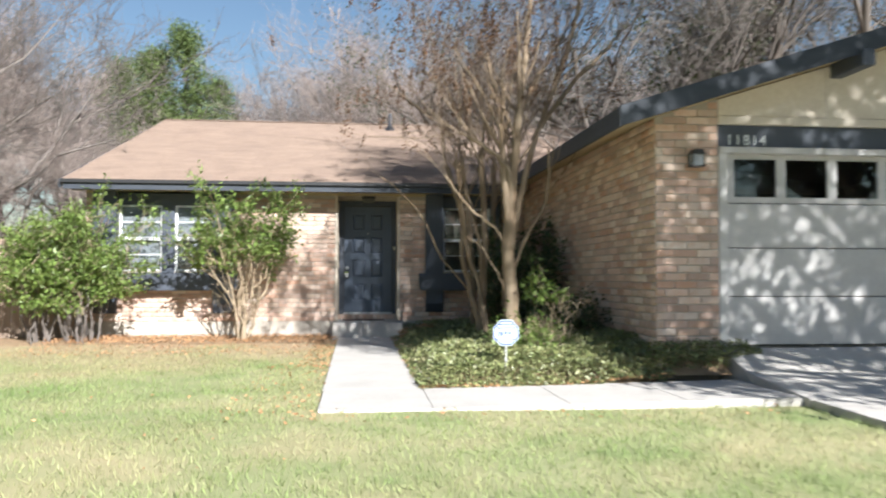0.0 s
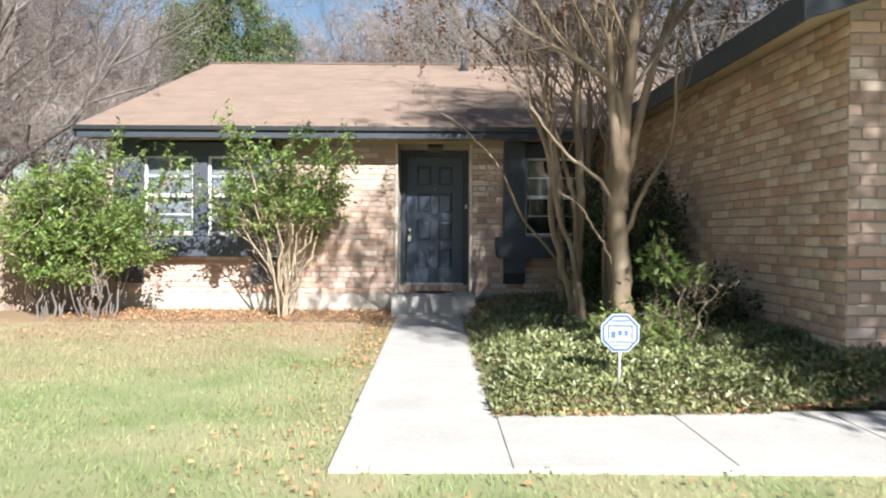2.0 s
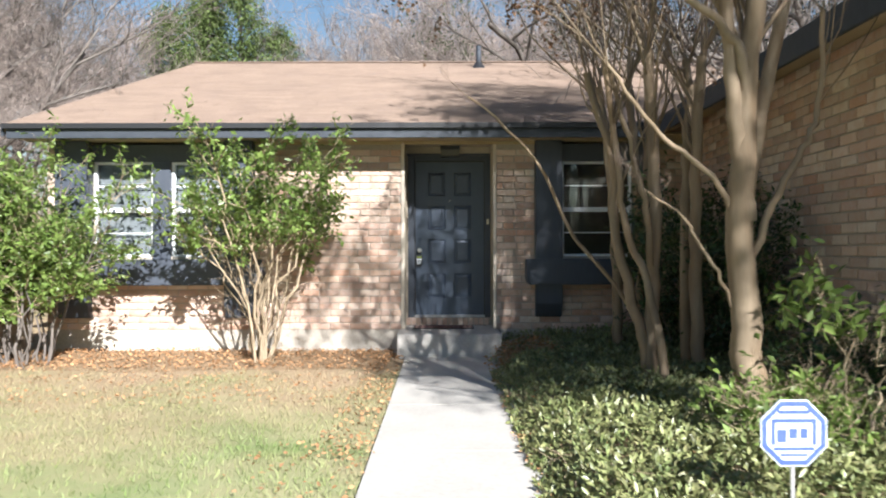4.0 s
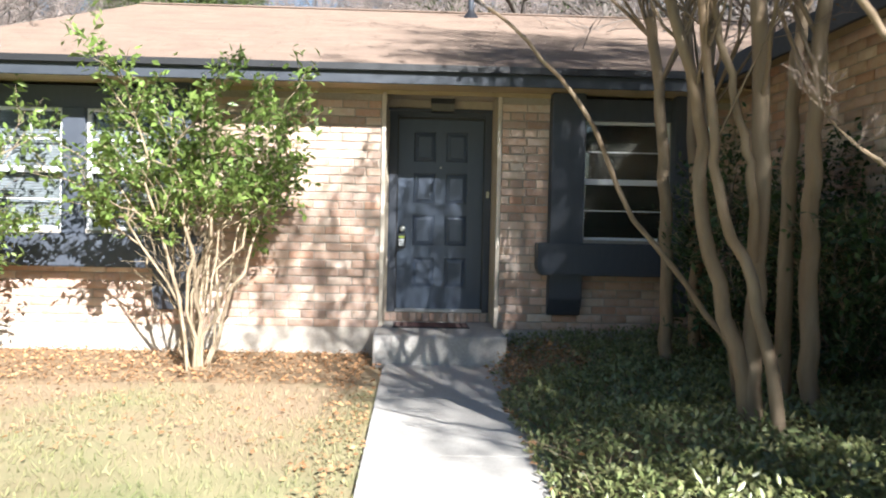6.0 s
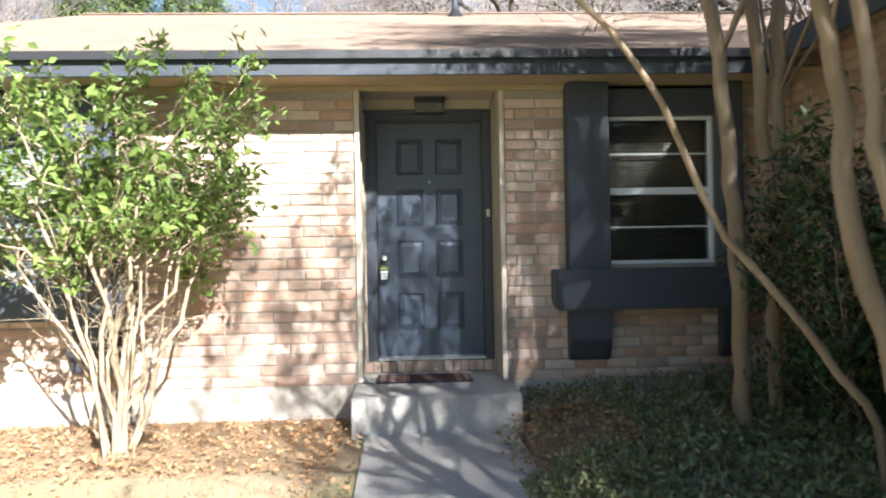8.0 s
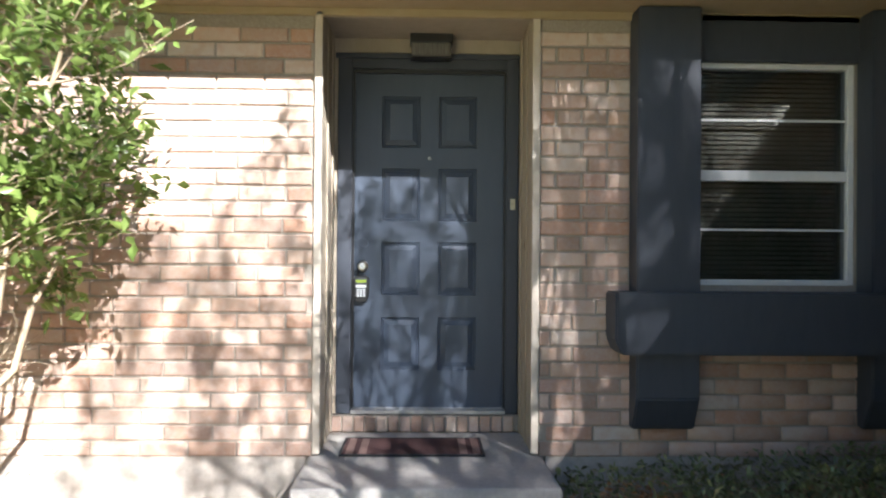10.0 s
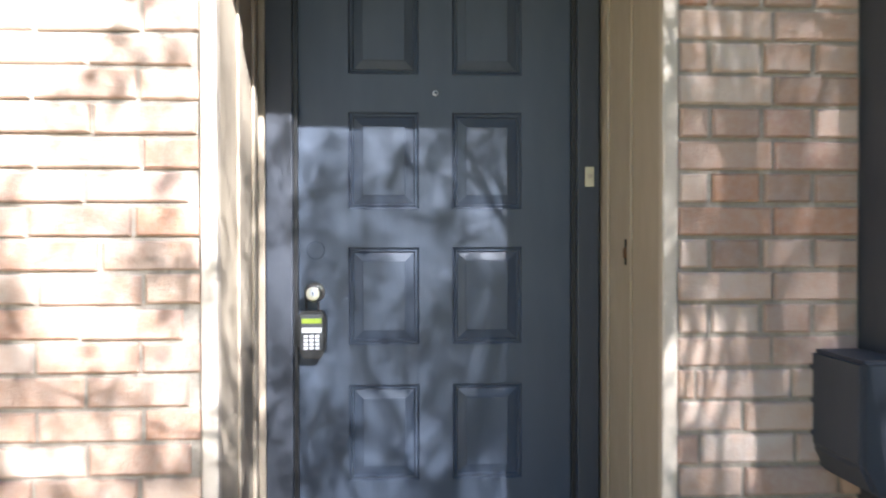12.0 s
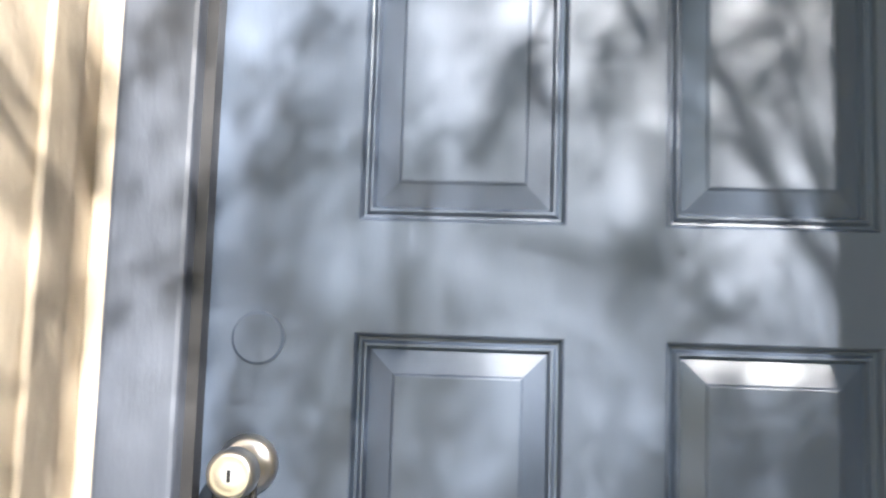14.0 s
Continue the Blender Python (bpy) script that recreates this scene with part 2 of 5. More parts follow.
def box(bm, x0, x1, y0, y1, z0, z1, bevel=0.0, seg=1):
    vs = [bm.verts.new(c) for c in ((x0, y0, z0), (x1, y0, z0), (x1, y1, z0), (x0, y1, z0), (x0, y0, z1), (x1, y0, z1), (x1, y1, z1), (x0, y1, z1))]
    fs = [bm.faces.new([vs[i] for i in q]) for q in ((3, 2, 1, 0), (4, 5, 6, 7), (0, 1, 5, 4), (1, 2, 6, 5), (2, 3, 7, 6), (3, 0, 4, 7))]
    if bevel:
        bmesh.ops.bevel(bm, geom=list({e for f in fs for e in f.edges}), offset=bevel, segments=seg, affect="EDGES", profile=0.6)
    return bm


def boxes(*rows, bevel=0.0, seg=1):
    bm = bmesh.new()
    for r in rows:
        box(bm, *r, bevel=bevel, seg=seg)
    return bm


def prism(bm, outline, axis, a, b):
    """A solid from a closed outline of 2D points, between a and b along an axis."""
    def at(p, v):
        return {"x": (v, p[0], p[1]), "y": (p[0], v, p[1]), "z": (p[0], p[1], v)}[axis]
    lo = [bm.verts.new(at(p, a)) for p in outline]
    hi = [bm.verts.new(at(p, b)) for p in outline]
    n = len(outline)
    bm.faces.new(lo)
    bm.faces.new(hi[::-1])
    for i in range(n):
        bm.faces.new((lo[i], hi[i], hi[(i + 1) % n], lo[(i + 1) % n]))
    bmesh.ops.recalc_face_normals(bm, faces=bm.faces)
    return bm


def lathe(bm, profile, centre, axis="y", n=20):
    """A turned solid: profile rows of (radius, place along the axis)."""
    rings = []
    for r, h in profile:
        ring = []
        for i in range(n):
            a = 2 * math.pi * i / n
            u, v = r * math.cos(a), r * math.sin(a)
            c = {"y": (u, h, v), "z": (u, v, h), "x": (h, u, v)}[axis]
            ring.append(bm.verts.new(Vector(centre) + Vector(c)))
        rings.append(ring)
    for a, b in zip(rings, rings[1:]):
        for i in range(n):
            bm.faces.new((a[i], a[(i + 1) % n], b[(i + 1) % n], b[i]))
    bm.faces.new(rings[0][::-1])
    bm.faces.new(rings[-1])
    bmesh.ops.recalc_face_normals(bm, faces=bm.faces)
    return bm


def mesh_np(name, verts, faces, smooth=False):
    """A mesh from arrays: verts (n, 3), faces (m, 3 or 4)."""
    verts, faces = np.asarray(verts, dtype=np.float32), np.asarray(faces, dtype=np.int32)
    me = bpy.data.meshes.new(name)
    k = faces.shape[1]
    me.vertices.add(len(verts))
    me.vertices.foreach_set("co", verts.ravel())
    me.loops.add(faces.size)
    me.loops.foreach_set("vertex_index", faces.ravel())
    me.polygons.add(len(faces))
    me.polygons.foreach_set("loop_start", np.arange(0, faces.size, k, dtype=np.int32))
    if smooth:
        me.polygons.foreach_set("use_smooth", np.ones(len(faces), dtype=bool))
    me.update(calc_edges=True)
    return me


class Tubes:
    """Collects tapered tubes (stems, limbs, twigs) for one mesh."""
    def __init__(self):
        self.v, self.f, self.n = [], [], 0

    def add(self, pts, r0, r1, sides=5):
        pts = np.asarray(pts, dtype=float)
        k = len(pts)
        d = np.gradient(pts, axis=0)
        d /= np.linalg.norm(d, axis=1)[:, None] + 1e-9
        ref = np.array((0.31, 0.95, 0.05)) if abs(d[0][2]) > 0.5 else np.array((0.1, 0.05, 1.0))
        u = np.cross(d, ref)
        u /= np.linalg.norm(u, axis=1)[:, None] + 1e-9
        w = np.cross(d, u)
        a = np.arange(sides) * 2 * math.pi / sides
        r = np.linspace(r0, r1, k)[:, None, None]
        ring = pts[:, None, :] + r * (np.cos(a)[None, :, None] * u[:, None, :] + np.sin(a)[None, :, None] * w[:, None, :])
        self.v.append(ring.reshape(-1, 3))
        i = np.arange(sides)
        j = (i + 1) % sides
        for s in range(k - 1):
            b = self.n + s * sides
            self.f.append(np.stack((b + i, b + j, b + sides + j, b + sides + i), axis=1))
        self.n += k * sides

    def mesh(self, name, smooth=True):
        return mesh_np(name, np.concatenate(self.v), np.concatenate(self.f), smooth)


class Singles:
    """Keeps each tube apart, for parts of their own."""
    def __init__(self):
        self.all = []

    def add(self, pts, r0, r1, sides=5):
        t = Tubes()
        t.add(pts, r0, r1, sides)
        self.all.append(t)


def smooth_line(pts, n):
    """A Catmull-Rom line of n points through pts."""
    p = np.asarray(pts, dtype=float)
    p = np.vstack((2 * p[0] - p[1], p, 2 * p[-1] - p[-2]))
    out = []
    segs = len(p) - 3
    for q in np.linspace(0, segs - 1e-6, n):
        i, t = int(q), q - int(q)
        a, b, c, d = p[i:i + 4]
        out.append(0.5 * (2 * b + (c - a) * t + (2 * a - 5 * b + 4 * c - d) * t * t + (3 * b - a - 3 * c + d) * t ** 3))
    return np.array(out)


def unit(v):
    return v / (np.linalg.norm(v) + 1e-9)


def sprout(rng, store, p, d, length, r, depth, up=0.1, spread=0.7, kids=(3, 5), tips=None, bend=0.16, shrink=0.62, sides=(6, 5, 4, 3, 3, 3), thin=0.0018):
    """Grows a limb from p along d and its side shoots; store[depth] takes the tubes, tips the ends."""
    n = 5 if depth > 1 else 2 + (thin < 0.004)
    pts = [np.array(p, dtype=float)]
    d = unit(np.array(d, dtype=float))
    for _ in range(n):
        d = unit(d + rng.normal(0, bend, 3) + np.array((0, 0, up * 0.4)))
        pts.append(pts[-1] + d * length / n)
    end_r = r * (0.45 if depth else 0.5)
    store[min(depth, len(store) - 1)].add(pts, r, end_r, sides[min(len(sides) - 1, max(0, 5 - depth))])
    if depth == 0:
        if tips is not None:
            tips.append((pts[-1], d))
        return
    for k in range(rng.integers(kids[0], kids[1] + 1)):
        f = rng.uniform(0.3, 1.0)
        i = min(n - 1, int(f * n))
        q = pts[i] + (pts[i + 1] - pts[i]) * (f * n - i)
        nd = unit(unit(pts[i + 1] - pts[i]) + rng.normal(0, spread, 3) + np.array((0, 0, up)))
        sprout(rng, store, q, nd, length * shrink * rng.uniform(0.7, 1.25), max(thin, r * (1 - 0.5 * f) * 0.55), depth - 1, up, spread, kids, tips, bend, shrink, sides, thin)


def leaf_mesh(name, rng, pts, size, droop=0.2, flat=0.5, normals=None, aspect=0.45):
    """Folded leaves, four corners each, at pts."""
    pts = np.asarray(pts, dtype=float)
    n = len(pts)
    d = rng.normal(0, 1, (n, 3))
    d[:, 2] = d[:, 2] * flat - droop
    d /= np.linalg.norm(d, axis=1)[:, None]
    up = rng.normal(0, 0.55, (n, 3)) + (np.array((0, 0, 1.0)) if normals is None else normals)
    s = np.cross(d, up)
    s /= np.linalg.norm(s, axis=1)[:, None] + 1e-9
    w = np.cross(s, d)
    L = (size * rng.uniform(0.65, 1.3, n))[:, None]
    base = pts
    left = pts + d * L * 0.5 + s * L * aspect * 0.5 + w * L * 0.1
    right = pts + d * L * 0.5 - s * L * aspect * 0.5 + w * L * 0.1
    tip = pts + d * L
    v = np.stack((base, left, tip, right), axis=1).reshape(-1, 3)
    i = np.arange(n) * 4
    f = np.concatenate((np.stack((i, i + 2, i + 1), 1), np.stack((i, i + 3, i + 2), 1)))
    return mesh_np(name, v, f)


# ---- ground, walk, driveway ----
WALL_Y = -0.672      # mortar face of the front wall; bricks stand 12 mm proud
G = -0.42


def lerp(x, a, b):
    return min(1.0, max(0.0, (x - a) / (b - a)))


def bed_z(x, y):
    """The soil of the planting bed, mounded away from the paths."""
    inset = min(x - 0.45, y + 7.72)
    return -0.40 + 0.10 * lerp(inset, 0, 0.5) + 0.12 * lerp(inset, 0.3, 2.2) + 0.10 * lerp(x, 1.8, 2.9) * lerp(-y, 2, 6)


def ground_sheet():
    fine_x, fine_y = np.arange(-12, 12.01, 0.5), np.arange(-24, 8.01, 0.5)
    xs = np.concatenate(((-2500, -600, -150, -50, -25), fine_x, (25, 50, 150, 600, 2500)))
    ys = np.concatenate(((-2500, -600, -150, -60, -35), fine_y, (20, 50, 150, 600, 2500)))
    v, f = [], []
    for y in ys:
        for x in xs:
            z = G + 0.012 * noise.noise((x * 0.7, y * 0.7, 0.3)) if abs(x) < 13 and abs(y) < 25 else G - 0.02
            v.append((x, y, z))
    n = len(xs)
    for j in range(len(ys) - 1):
        for i in range(n - 1):
            f.append((j * n + i, j * n + i + 1, (j + 1) * n + i + 1, (j + 1) * n + i))
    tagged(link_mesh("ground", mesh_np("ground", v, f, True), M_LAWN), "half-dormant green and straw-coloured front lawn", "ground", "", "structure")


ground_sheet()


def slab(corners, top, depth=0.12, bevel=0.004):
    """A concrete slab over a four-sided outline; top is a height for each corner."""
    bm = bmesh.new()
    lo = [bm.verts.new((x, y, z - depth)) for (x, y), z in zip(corners, top)]
    hi = [bm.verts.new((x, y, z)) for (x, y), z in zip(corners, top)]
    bm.faces.new(lo[::-1])
    up = bm.faces.new(hi)
    for i in range(4):
        bm.faces.new((lo[i], lo[(i + 1) % 4], hi[(i + 1) % 4], hi[i]))
    bmesh.ops.recalc_face_normals(bm, faces=bm.faces)
    bmesh.ops.bevel(bm, geom=list(up.edges), offset=bevel, segments=2, affect="EDGES")
    return bm


walkway = thing("pavement", (0, -5, G), "pale sunlit concrete front walk with control joints", "pavement", kind="structure")
for y0, y1 in ((-2.728, -1.26), (-4.228, -2.731), (-5.728, -4.231), (-7.787, -5.731)):
    xr0, xr1 = 0.55 - 0.105 * (-1.2 - y0) / 6.6, 0.55 - 0.105 * (-1.2 - y1) / 6.6
    part("slab", slab(((-0.53, y0), (xr0, y0), (xr1, y1), (-0.53, y1)), (-0.39,) * 4), M_CONCRETE, walkway)
for x0, x1 in ((-0.52, 0.4145), (0.4175, 1.5575), (1.5605, 2.5775), (2.5805, 3.59)):
    z0, z1 = -0.39 + 0.045 * lerp(x0, 0.4, 3.6), -0.39 + 0.045 * lerp(x1, 0.4, 3.6)
    part("slab", slab(((x0, -9.0), (x1, -9.0), (x1, -7.79), (x0, -7.79)), (z0, z1, z1, z0)), M_CONCRETE, walkway)

drive = thing("driveway", (6, -12, G), "shaded concrete driveway sloping up to the garage", "driveway", kind="structure")
DRIVE = ((-7.42, -0.06), (-8.0, -0.25), (-9.1, -0.348), (-12.0, -0.39), (-16, -0.40), (-24, -0.40))
for (ya, za), (yb, zb) in zip(DRIVE, DRIVE[1:]):
    for xa, xb in ((3.6, 6.04), (6.055, 8.6)):
        part("slab", slab(((xa, yb), (xb, yb), (xb, ya - 0.008), (xa, ya - 0.008)), (zb, zb, za, za), 0.35, 0.006), M_CONCRETE, drive)

# bed soil and the litter strip under the windows
def soil_patch(name, x0, x1, y0, y1, height, label, step=0.25):
    xs, ys = np.arange(x0, x1 + 1e-6, step), np.arange(y0, y1 + 1e-6, step)
    v = [(x, y, height(x, y)) for y in ys for x in xs]
    n = len(xs)
    f = [(j * n + i, j * n + i + 1, (j + 1) * n + i + 1, (j + 1) * n + i) for j in range(len(ys) - 1) for i in range(n - 1)]
    return tagged(link_mesh(name, mesh_np(name, v, f, True), M_SOIL), label, "soil", "", "structure")


soil_patch("planting_bed_soil", 0.46, 2.96, -7.74, -0.74, lambda x, y: bed_z(x, y) - 0.03, "brown leaf-littered soil of the planting bed")
soil_patch("corner_bed_soil", 2.96, 3.58, -7.76, -7.40, lambda x, y: -0.30 + 0.14 * lerp(y, -7.76, -7.45), "brown soil before the garage corner", 0.12)
soil_patch("wall_foot_soil", -6.4, -0.66, -2.35, -0.7, lambda x, y: G + 0.012 + 0.03 * lerp(y, -2.6, -1.2) * 0.8 - 0.06 * lerp(-y, 1.9 + 0.4 * noise.noise((x, 0, 0)), 2.6), "leaf-strewn bare soil along the house wall", 0.15)

# front step
step = thing("front_step", (0, -1, G), "worn grey concrete entry step before the door", "step", kind="structure")
part("tread", boxes((-0.63, 0.60, -1.27, -0.10, -0.46, -0.125), bevel=0.02, seg=3), M_STEP, step)

# ---- front wall with its openings ----
OPEN = [(-0.60, 0.57, -0.125, 2.27), (-4.45, -2.76, 0.78, 2.0), (1.36, 2.26, 0.78, 2.0)]


def wall_with_openings(x0, x1, y0, y1, z0, z1, openings):
    bm = bmesh.new()
    cuts = sorted({x0, x1, *(v for o in openings for v in o[:2])})
    for a, b in zip(cuts, cuts[1:]):
        hole = [o for o in openings if o[0] <= a and b <= o[1]]
        spans = [(z0, z1)] if not hole else [(z0, hole[0][2]), (hole[0][3], z1)]
        for s, e in spans:
            if e - s > 0.01:
                box(bm, a, b, y0, y1, s, e)
    return bm


wall_front = tagged(part("wall_front", wall_with_openings(-5.0, 2.91, WALL_Y, -0.45, -0.13, 2.42, OPEN), M_MORTAR), "sunlit tan and pink brick front wall", "wall", "", "structure")
tagged(part("foundation", boxes((-5.0, -0.64, -0.676, -0.45, -0.6, -0.13), (0.61, 2.91, -0.676, -0.45, -0.6, -0.13)), M_FOUND), "exposed concrete foundation under the brick wall", "foundation", "", "structure")
tagged(part("wall_left", boxes((-5.0, -4.8, -0.45, 13, -0.6, 2.42)), M_MORTAR), "side wall of the house", "wall", "", "structure")
tagged(part("wall_back", boxes((-5.0, 9.2, 12.8, 13, -0.6, 2.42)), M_MORTAR), "rear wall of the house", "wall", "", "structure")
bm = bmesh.new()
prism(bm, ((-0.9, 2.40), (6.2, 4.70), (13.3, 2.40)), "x", -4.98, -4.85)
tagged(part("gable_left", bm, M_SOFFIT), "painted gable end of the house", "gable", "", "structure")
# dark room behind the windows and the entry, its dimness put into the colour
tagged(part("room_floor", boxes((-4.8, -0.7, -0.45, 3.0, -0.14, -0.04), (0.7, 2.9, -0.45, 3.0, -0.14, -0.04), (-0.7, 0.7, 0.05, 3.0, -0.14, -0.04)), M_DARKROOM), "floor inside the house, painted near-black for dimness", "floor", "", "structure")
tagged(part("room_wall", boxes((-4.8, 2.9, 2.9, 3.0, -0.04, 2.4), (2.8, 2.9, -0.45, 2.9, -0.04, 2.4), (-0.75, -0.70, -0.45, 2.9, -0.04, 2.4), (0.70, 0.75, -0.45, 2.9, -0.04, 2.4)), M_DARKROOM), "inner walls of the house, painted near-black for dimness", "wall", "", "structure")
tagged(part("ceiling", boxes((-4.8, 2.9, -0.45, 3.0, 2.40, 2.46)), M_DARKROOM), "ceiling inside the house, painted near-black for dimness", "ceiling", "", "structure")

# ---- entry recess: side boards, head board, trims ----
recess = thing("entry_recess", (0, -0.3, -0.125), "tan painted wooden boards lining the recessed entry", "entry lining", kind="structure")
part("side_board", boxes((-0.60, -0.575, -0.655, -0.02, -0.125, 2.25), bevel=0.003), M_TAN, recess)
part("side_board", boxes((0.544, 0.57, -0.655, -0.02, -0.125, 2.25), bevel=0.003), M_TAN, recess)
for xa, xb, ya, yb in ((-0.575, -0.567, -0.40, -0.34), (-0.575, -0.565, -0.16, -0.10), (0.537, 0.544, -0.40, -0.36), (0.535, 0.544, -0.16, -0.10)):
    part("batten", boxes((xa, xb, ya, yb, -0.125, 2.21), bevel=0.003), M_TAN, recess)
part("head_board", boxes((-0.575, 0.544, -0.06, 0.0, 2.13, 2.25), (-0.575, 0.544, -0.655, -0.06, 2.215, 2.25), (-0.575, 0.544, -0.655, -0.63, 2.17, 2.215), bevel=0.004), M_TAN, recess)
part("edge_trim", boxes((-0.605, -0.565, -0.70, -0.655, -0.11, 2.19), bevel=0.006, seg=2), M_TRIM, recess, "pale weathered corner trim")
part("edge_trim", boxes((0.532, 0.572, -0.69, -0.655, -0.11, 2.19), bevel=0.006, seg=2), M_TRIM, recess, "pale weathered corner trim")
part("casing", boxes((-0.575, -0.551, -0.045, 0.03, -0.03, 2.13), (0.539, 0.556, -0.018, 0.03, -0.03, 2.13), bevel=0.003), M_TAN, recess)
part("strike_slot", boxes((0.5395, 0.5435, -0.341, -0.329, 0.95, 1.025), bevel=0.001), M_BLACK, recess, "dark rusted slot in the side board")
part("scar", boxes((0.5390, 0.543, -0.352, -0.318, 0.97, 1.0), bevel=0.001), M_POD, recess, "rusty scar in the paint")

# ---- front door ----
def front_door():
    d = thing("front_door", (0, 0, 0), "closed slate-blue eight-panel front door with scuffed satin paint", "door", kind="structure")
    d.name = "door_1"
    fr = part("frame", boxes((-0.55, -0.463, -0.055, 0.05, -0.03, 2.112), (0.463, 0.537, -0.055, 0.05, -0.03, 2.112), (-0.55, 0.537, -0.05, 0.05, 2.04, 2.112), (-0.565, 0.539, -0.075, -0.02, 2.098, 2.128), bevel=0.006, seg=2), M_NAVY, d, "dark slate painted door frame")
    part("stop", boxes((-0.463, -0.450, -0.03, -0.006, 0.0, 2.03), (0.450, 0.463, -0.03, -0.006, 0.0, 2.03), (-0.45, 0.45, -0.03, -0.006, 2.018, 2.04)), M_BLACK, fr, "black weatherstrip")
    rows = ((0.226, 0.545), (0.677, 1.0), (1.125, 1.446), (1.57, 1.885))
    cols = ((-0.288, -0.055), (0.055, 0.288))
    xc = [-0.457] + [v for c in cols for v in c] + [0.457]
    zc = [0.0] + [v for r in rows for v in r] + [2.032]
    bm = bmesh.new()
    face = [[bm.verts.new((x, 0.0, z)) for x in xc] for z in zc]
    for j in range(len(zc) - 1):
        for i in range(len(xc) - 1):
            if i % 2 == 0 or j % 2 == 0:
                bm.faces.new((face[j][i], face[j][i + 1], face[j + 1][i + 1], face[j + 1][i]))
    box(bm, -0.457, 0.457, 0.018, 0.044, 0.0, 2.032)
    box(bm, -0.4575, -0.4555, 0.0005, 0.019, 0.0, 2.032)
    box(bm, 0.4555, 0.4575, 0.0005, 0.019, 0.0, 2.032)
    leaf = part("leaf", bm, M_DOOR, d)
    for z0, z1 in rows:
        for x0, x1 in cols:
            bm = bmesh.new()
            rings = []
            for ins, y in ((0.0, 0.0), (0.002, 0.0015), (0.005, 0.010), (0.008, 0.0105), (0.012, 0.005), (0.0145, 0.005), (0.018, 0.0125), (0.044, 0.004), (0.046, 0.002), (0.048, 0.0012)):
                rings.append([bm.verts.new(c) for c in ((x0 + ins, y, z0 + ins), (x1 - ins, y, z0 + ins), (x1 - ins, y, z1 - ins), (x0 + ins, y, z1 - ins))])
            for a, b in zip(rings, rings[1:]):
                for i in range(4):
                    bm.faces.new((a[i], a[(i + 1) % 4], b[(i + 1) % 4], b[i]))
            bm.faces.new(rings[-1])
            part("panel", bm, M_DOOR, leaf)
    knob = lathe(bmesh.new(), ((0.033, 0.0), (0.033, -0.006), (0.026, -0.012), (0.013, -0.014), (0.012, -0.034), (0.020, -0.040), (0.0265, -0.052), (0.026, -0.066), (0.021, -0.073), (0.019, -0.0725), (0.014, -0.0735), (0.0, -0.0735)), (-0.398, 0.0, 0.852), "y", 28)
    kn = part("door_knob", knob, M_METAL, d, "brushed nickel door knob with keyhole", smooth=True)
    part("keyhole", boxes((-0.4, -0.396, -0.0746, -0.0733, 0.846, 0.858)), M_BLACK, kn)
    part("hole_cover", lathe(bmesh.new(), ((0.030, 0.001), (0.030, -0.002), (0.027, -0.004), (0.0, -0.004)), (-0.395, 0.0, 0.99), "y", 24), M_DOOR, d, "painted-over round hole cover")
    pe = part("peephole", lathe(bmesh.new(), ((0.010, 0.001), (0.010, -0.003), (0.007, -0.005), (0.0, -0.005)), (0.0, 0.0, 1.509), "y", 16), M_METAL, d, "small brass peephole")
    part("lens", lathe(bmesh.new(), ((0.005, -0.004), (0.004, -0.0065), (0.0, -0.007)), (0.0, 0.0, 1.509), "y", 12), M_BLACK, pe)
    part("threshold", boxes((-0.462, 0.462, -0.075, 0.045, -0.028, -0.004), (-0.455, 0.455, -0.02, 0.03, -0.004, 0.001), bevel=0.004), M_ALU, d, "dull aluminium threshold")
    return d


front_door()
bell = thing("doorbell", (0.503, -0.056, 1.23), "small cream doorbell button on the door frame", "doorbell")
part("plate", boxes((0.487, 0.517, -0.0635, -0.0555, 1.197, 1.263), bevel=0.003, seg=2), mat("cream_plastic", (0.62, 0.58, 0.42), (0.70, 0.66, 0.5), 20, 0.4), bell)
part("button", lathe(bmesh.new(), ((0.008, -0.001), (0.008, -0.0035), (0.006, -0.005), (0.0, -0.005)), (0.502, -0.0625, 1.232), "y", 16), M_TRIM, bell)

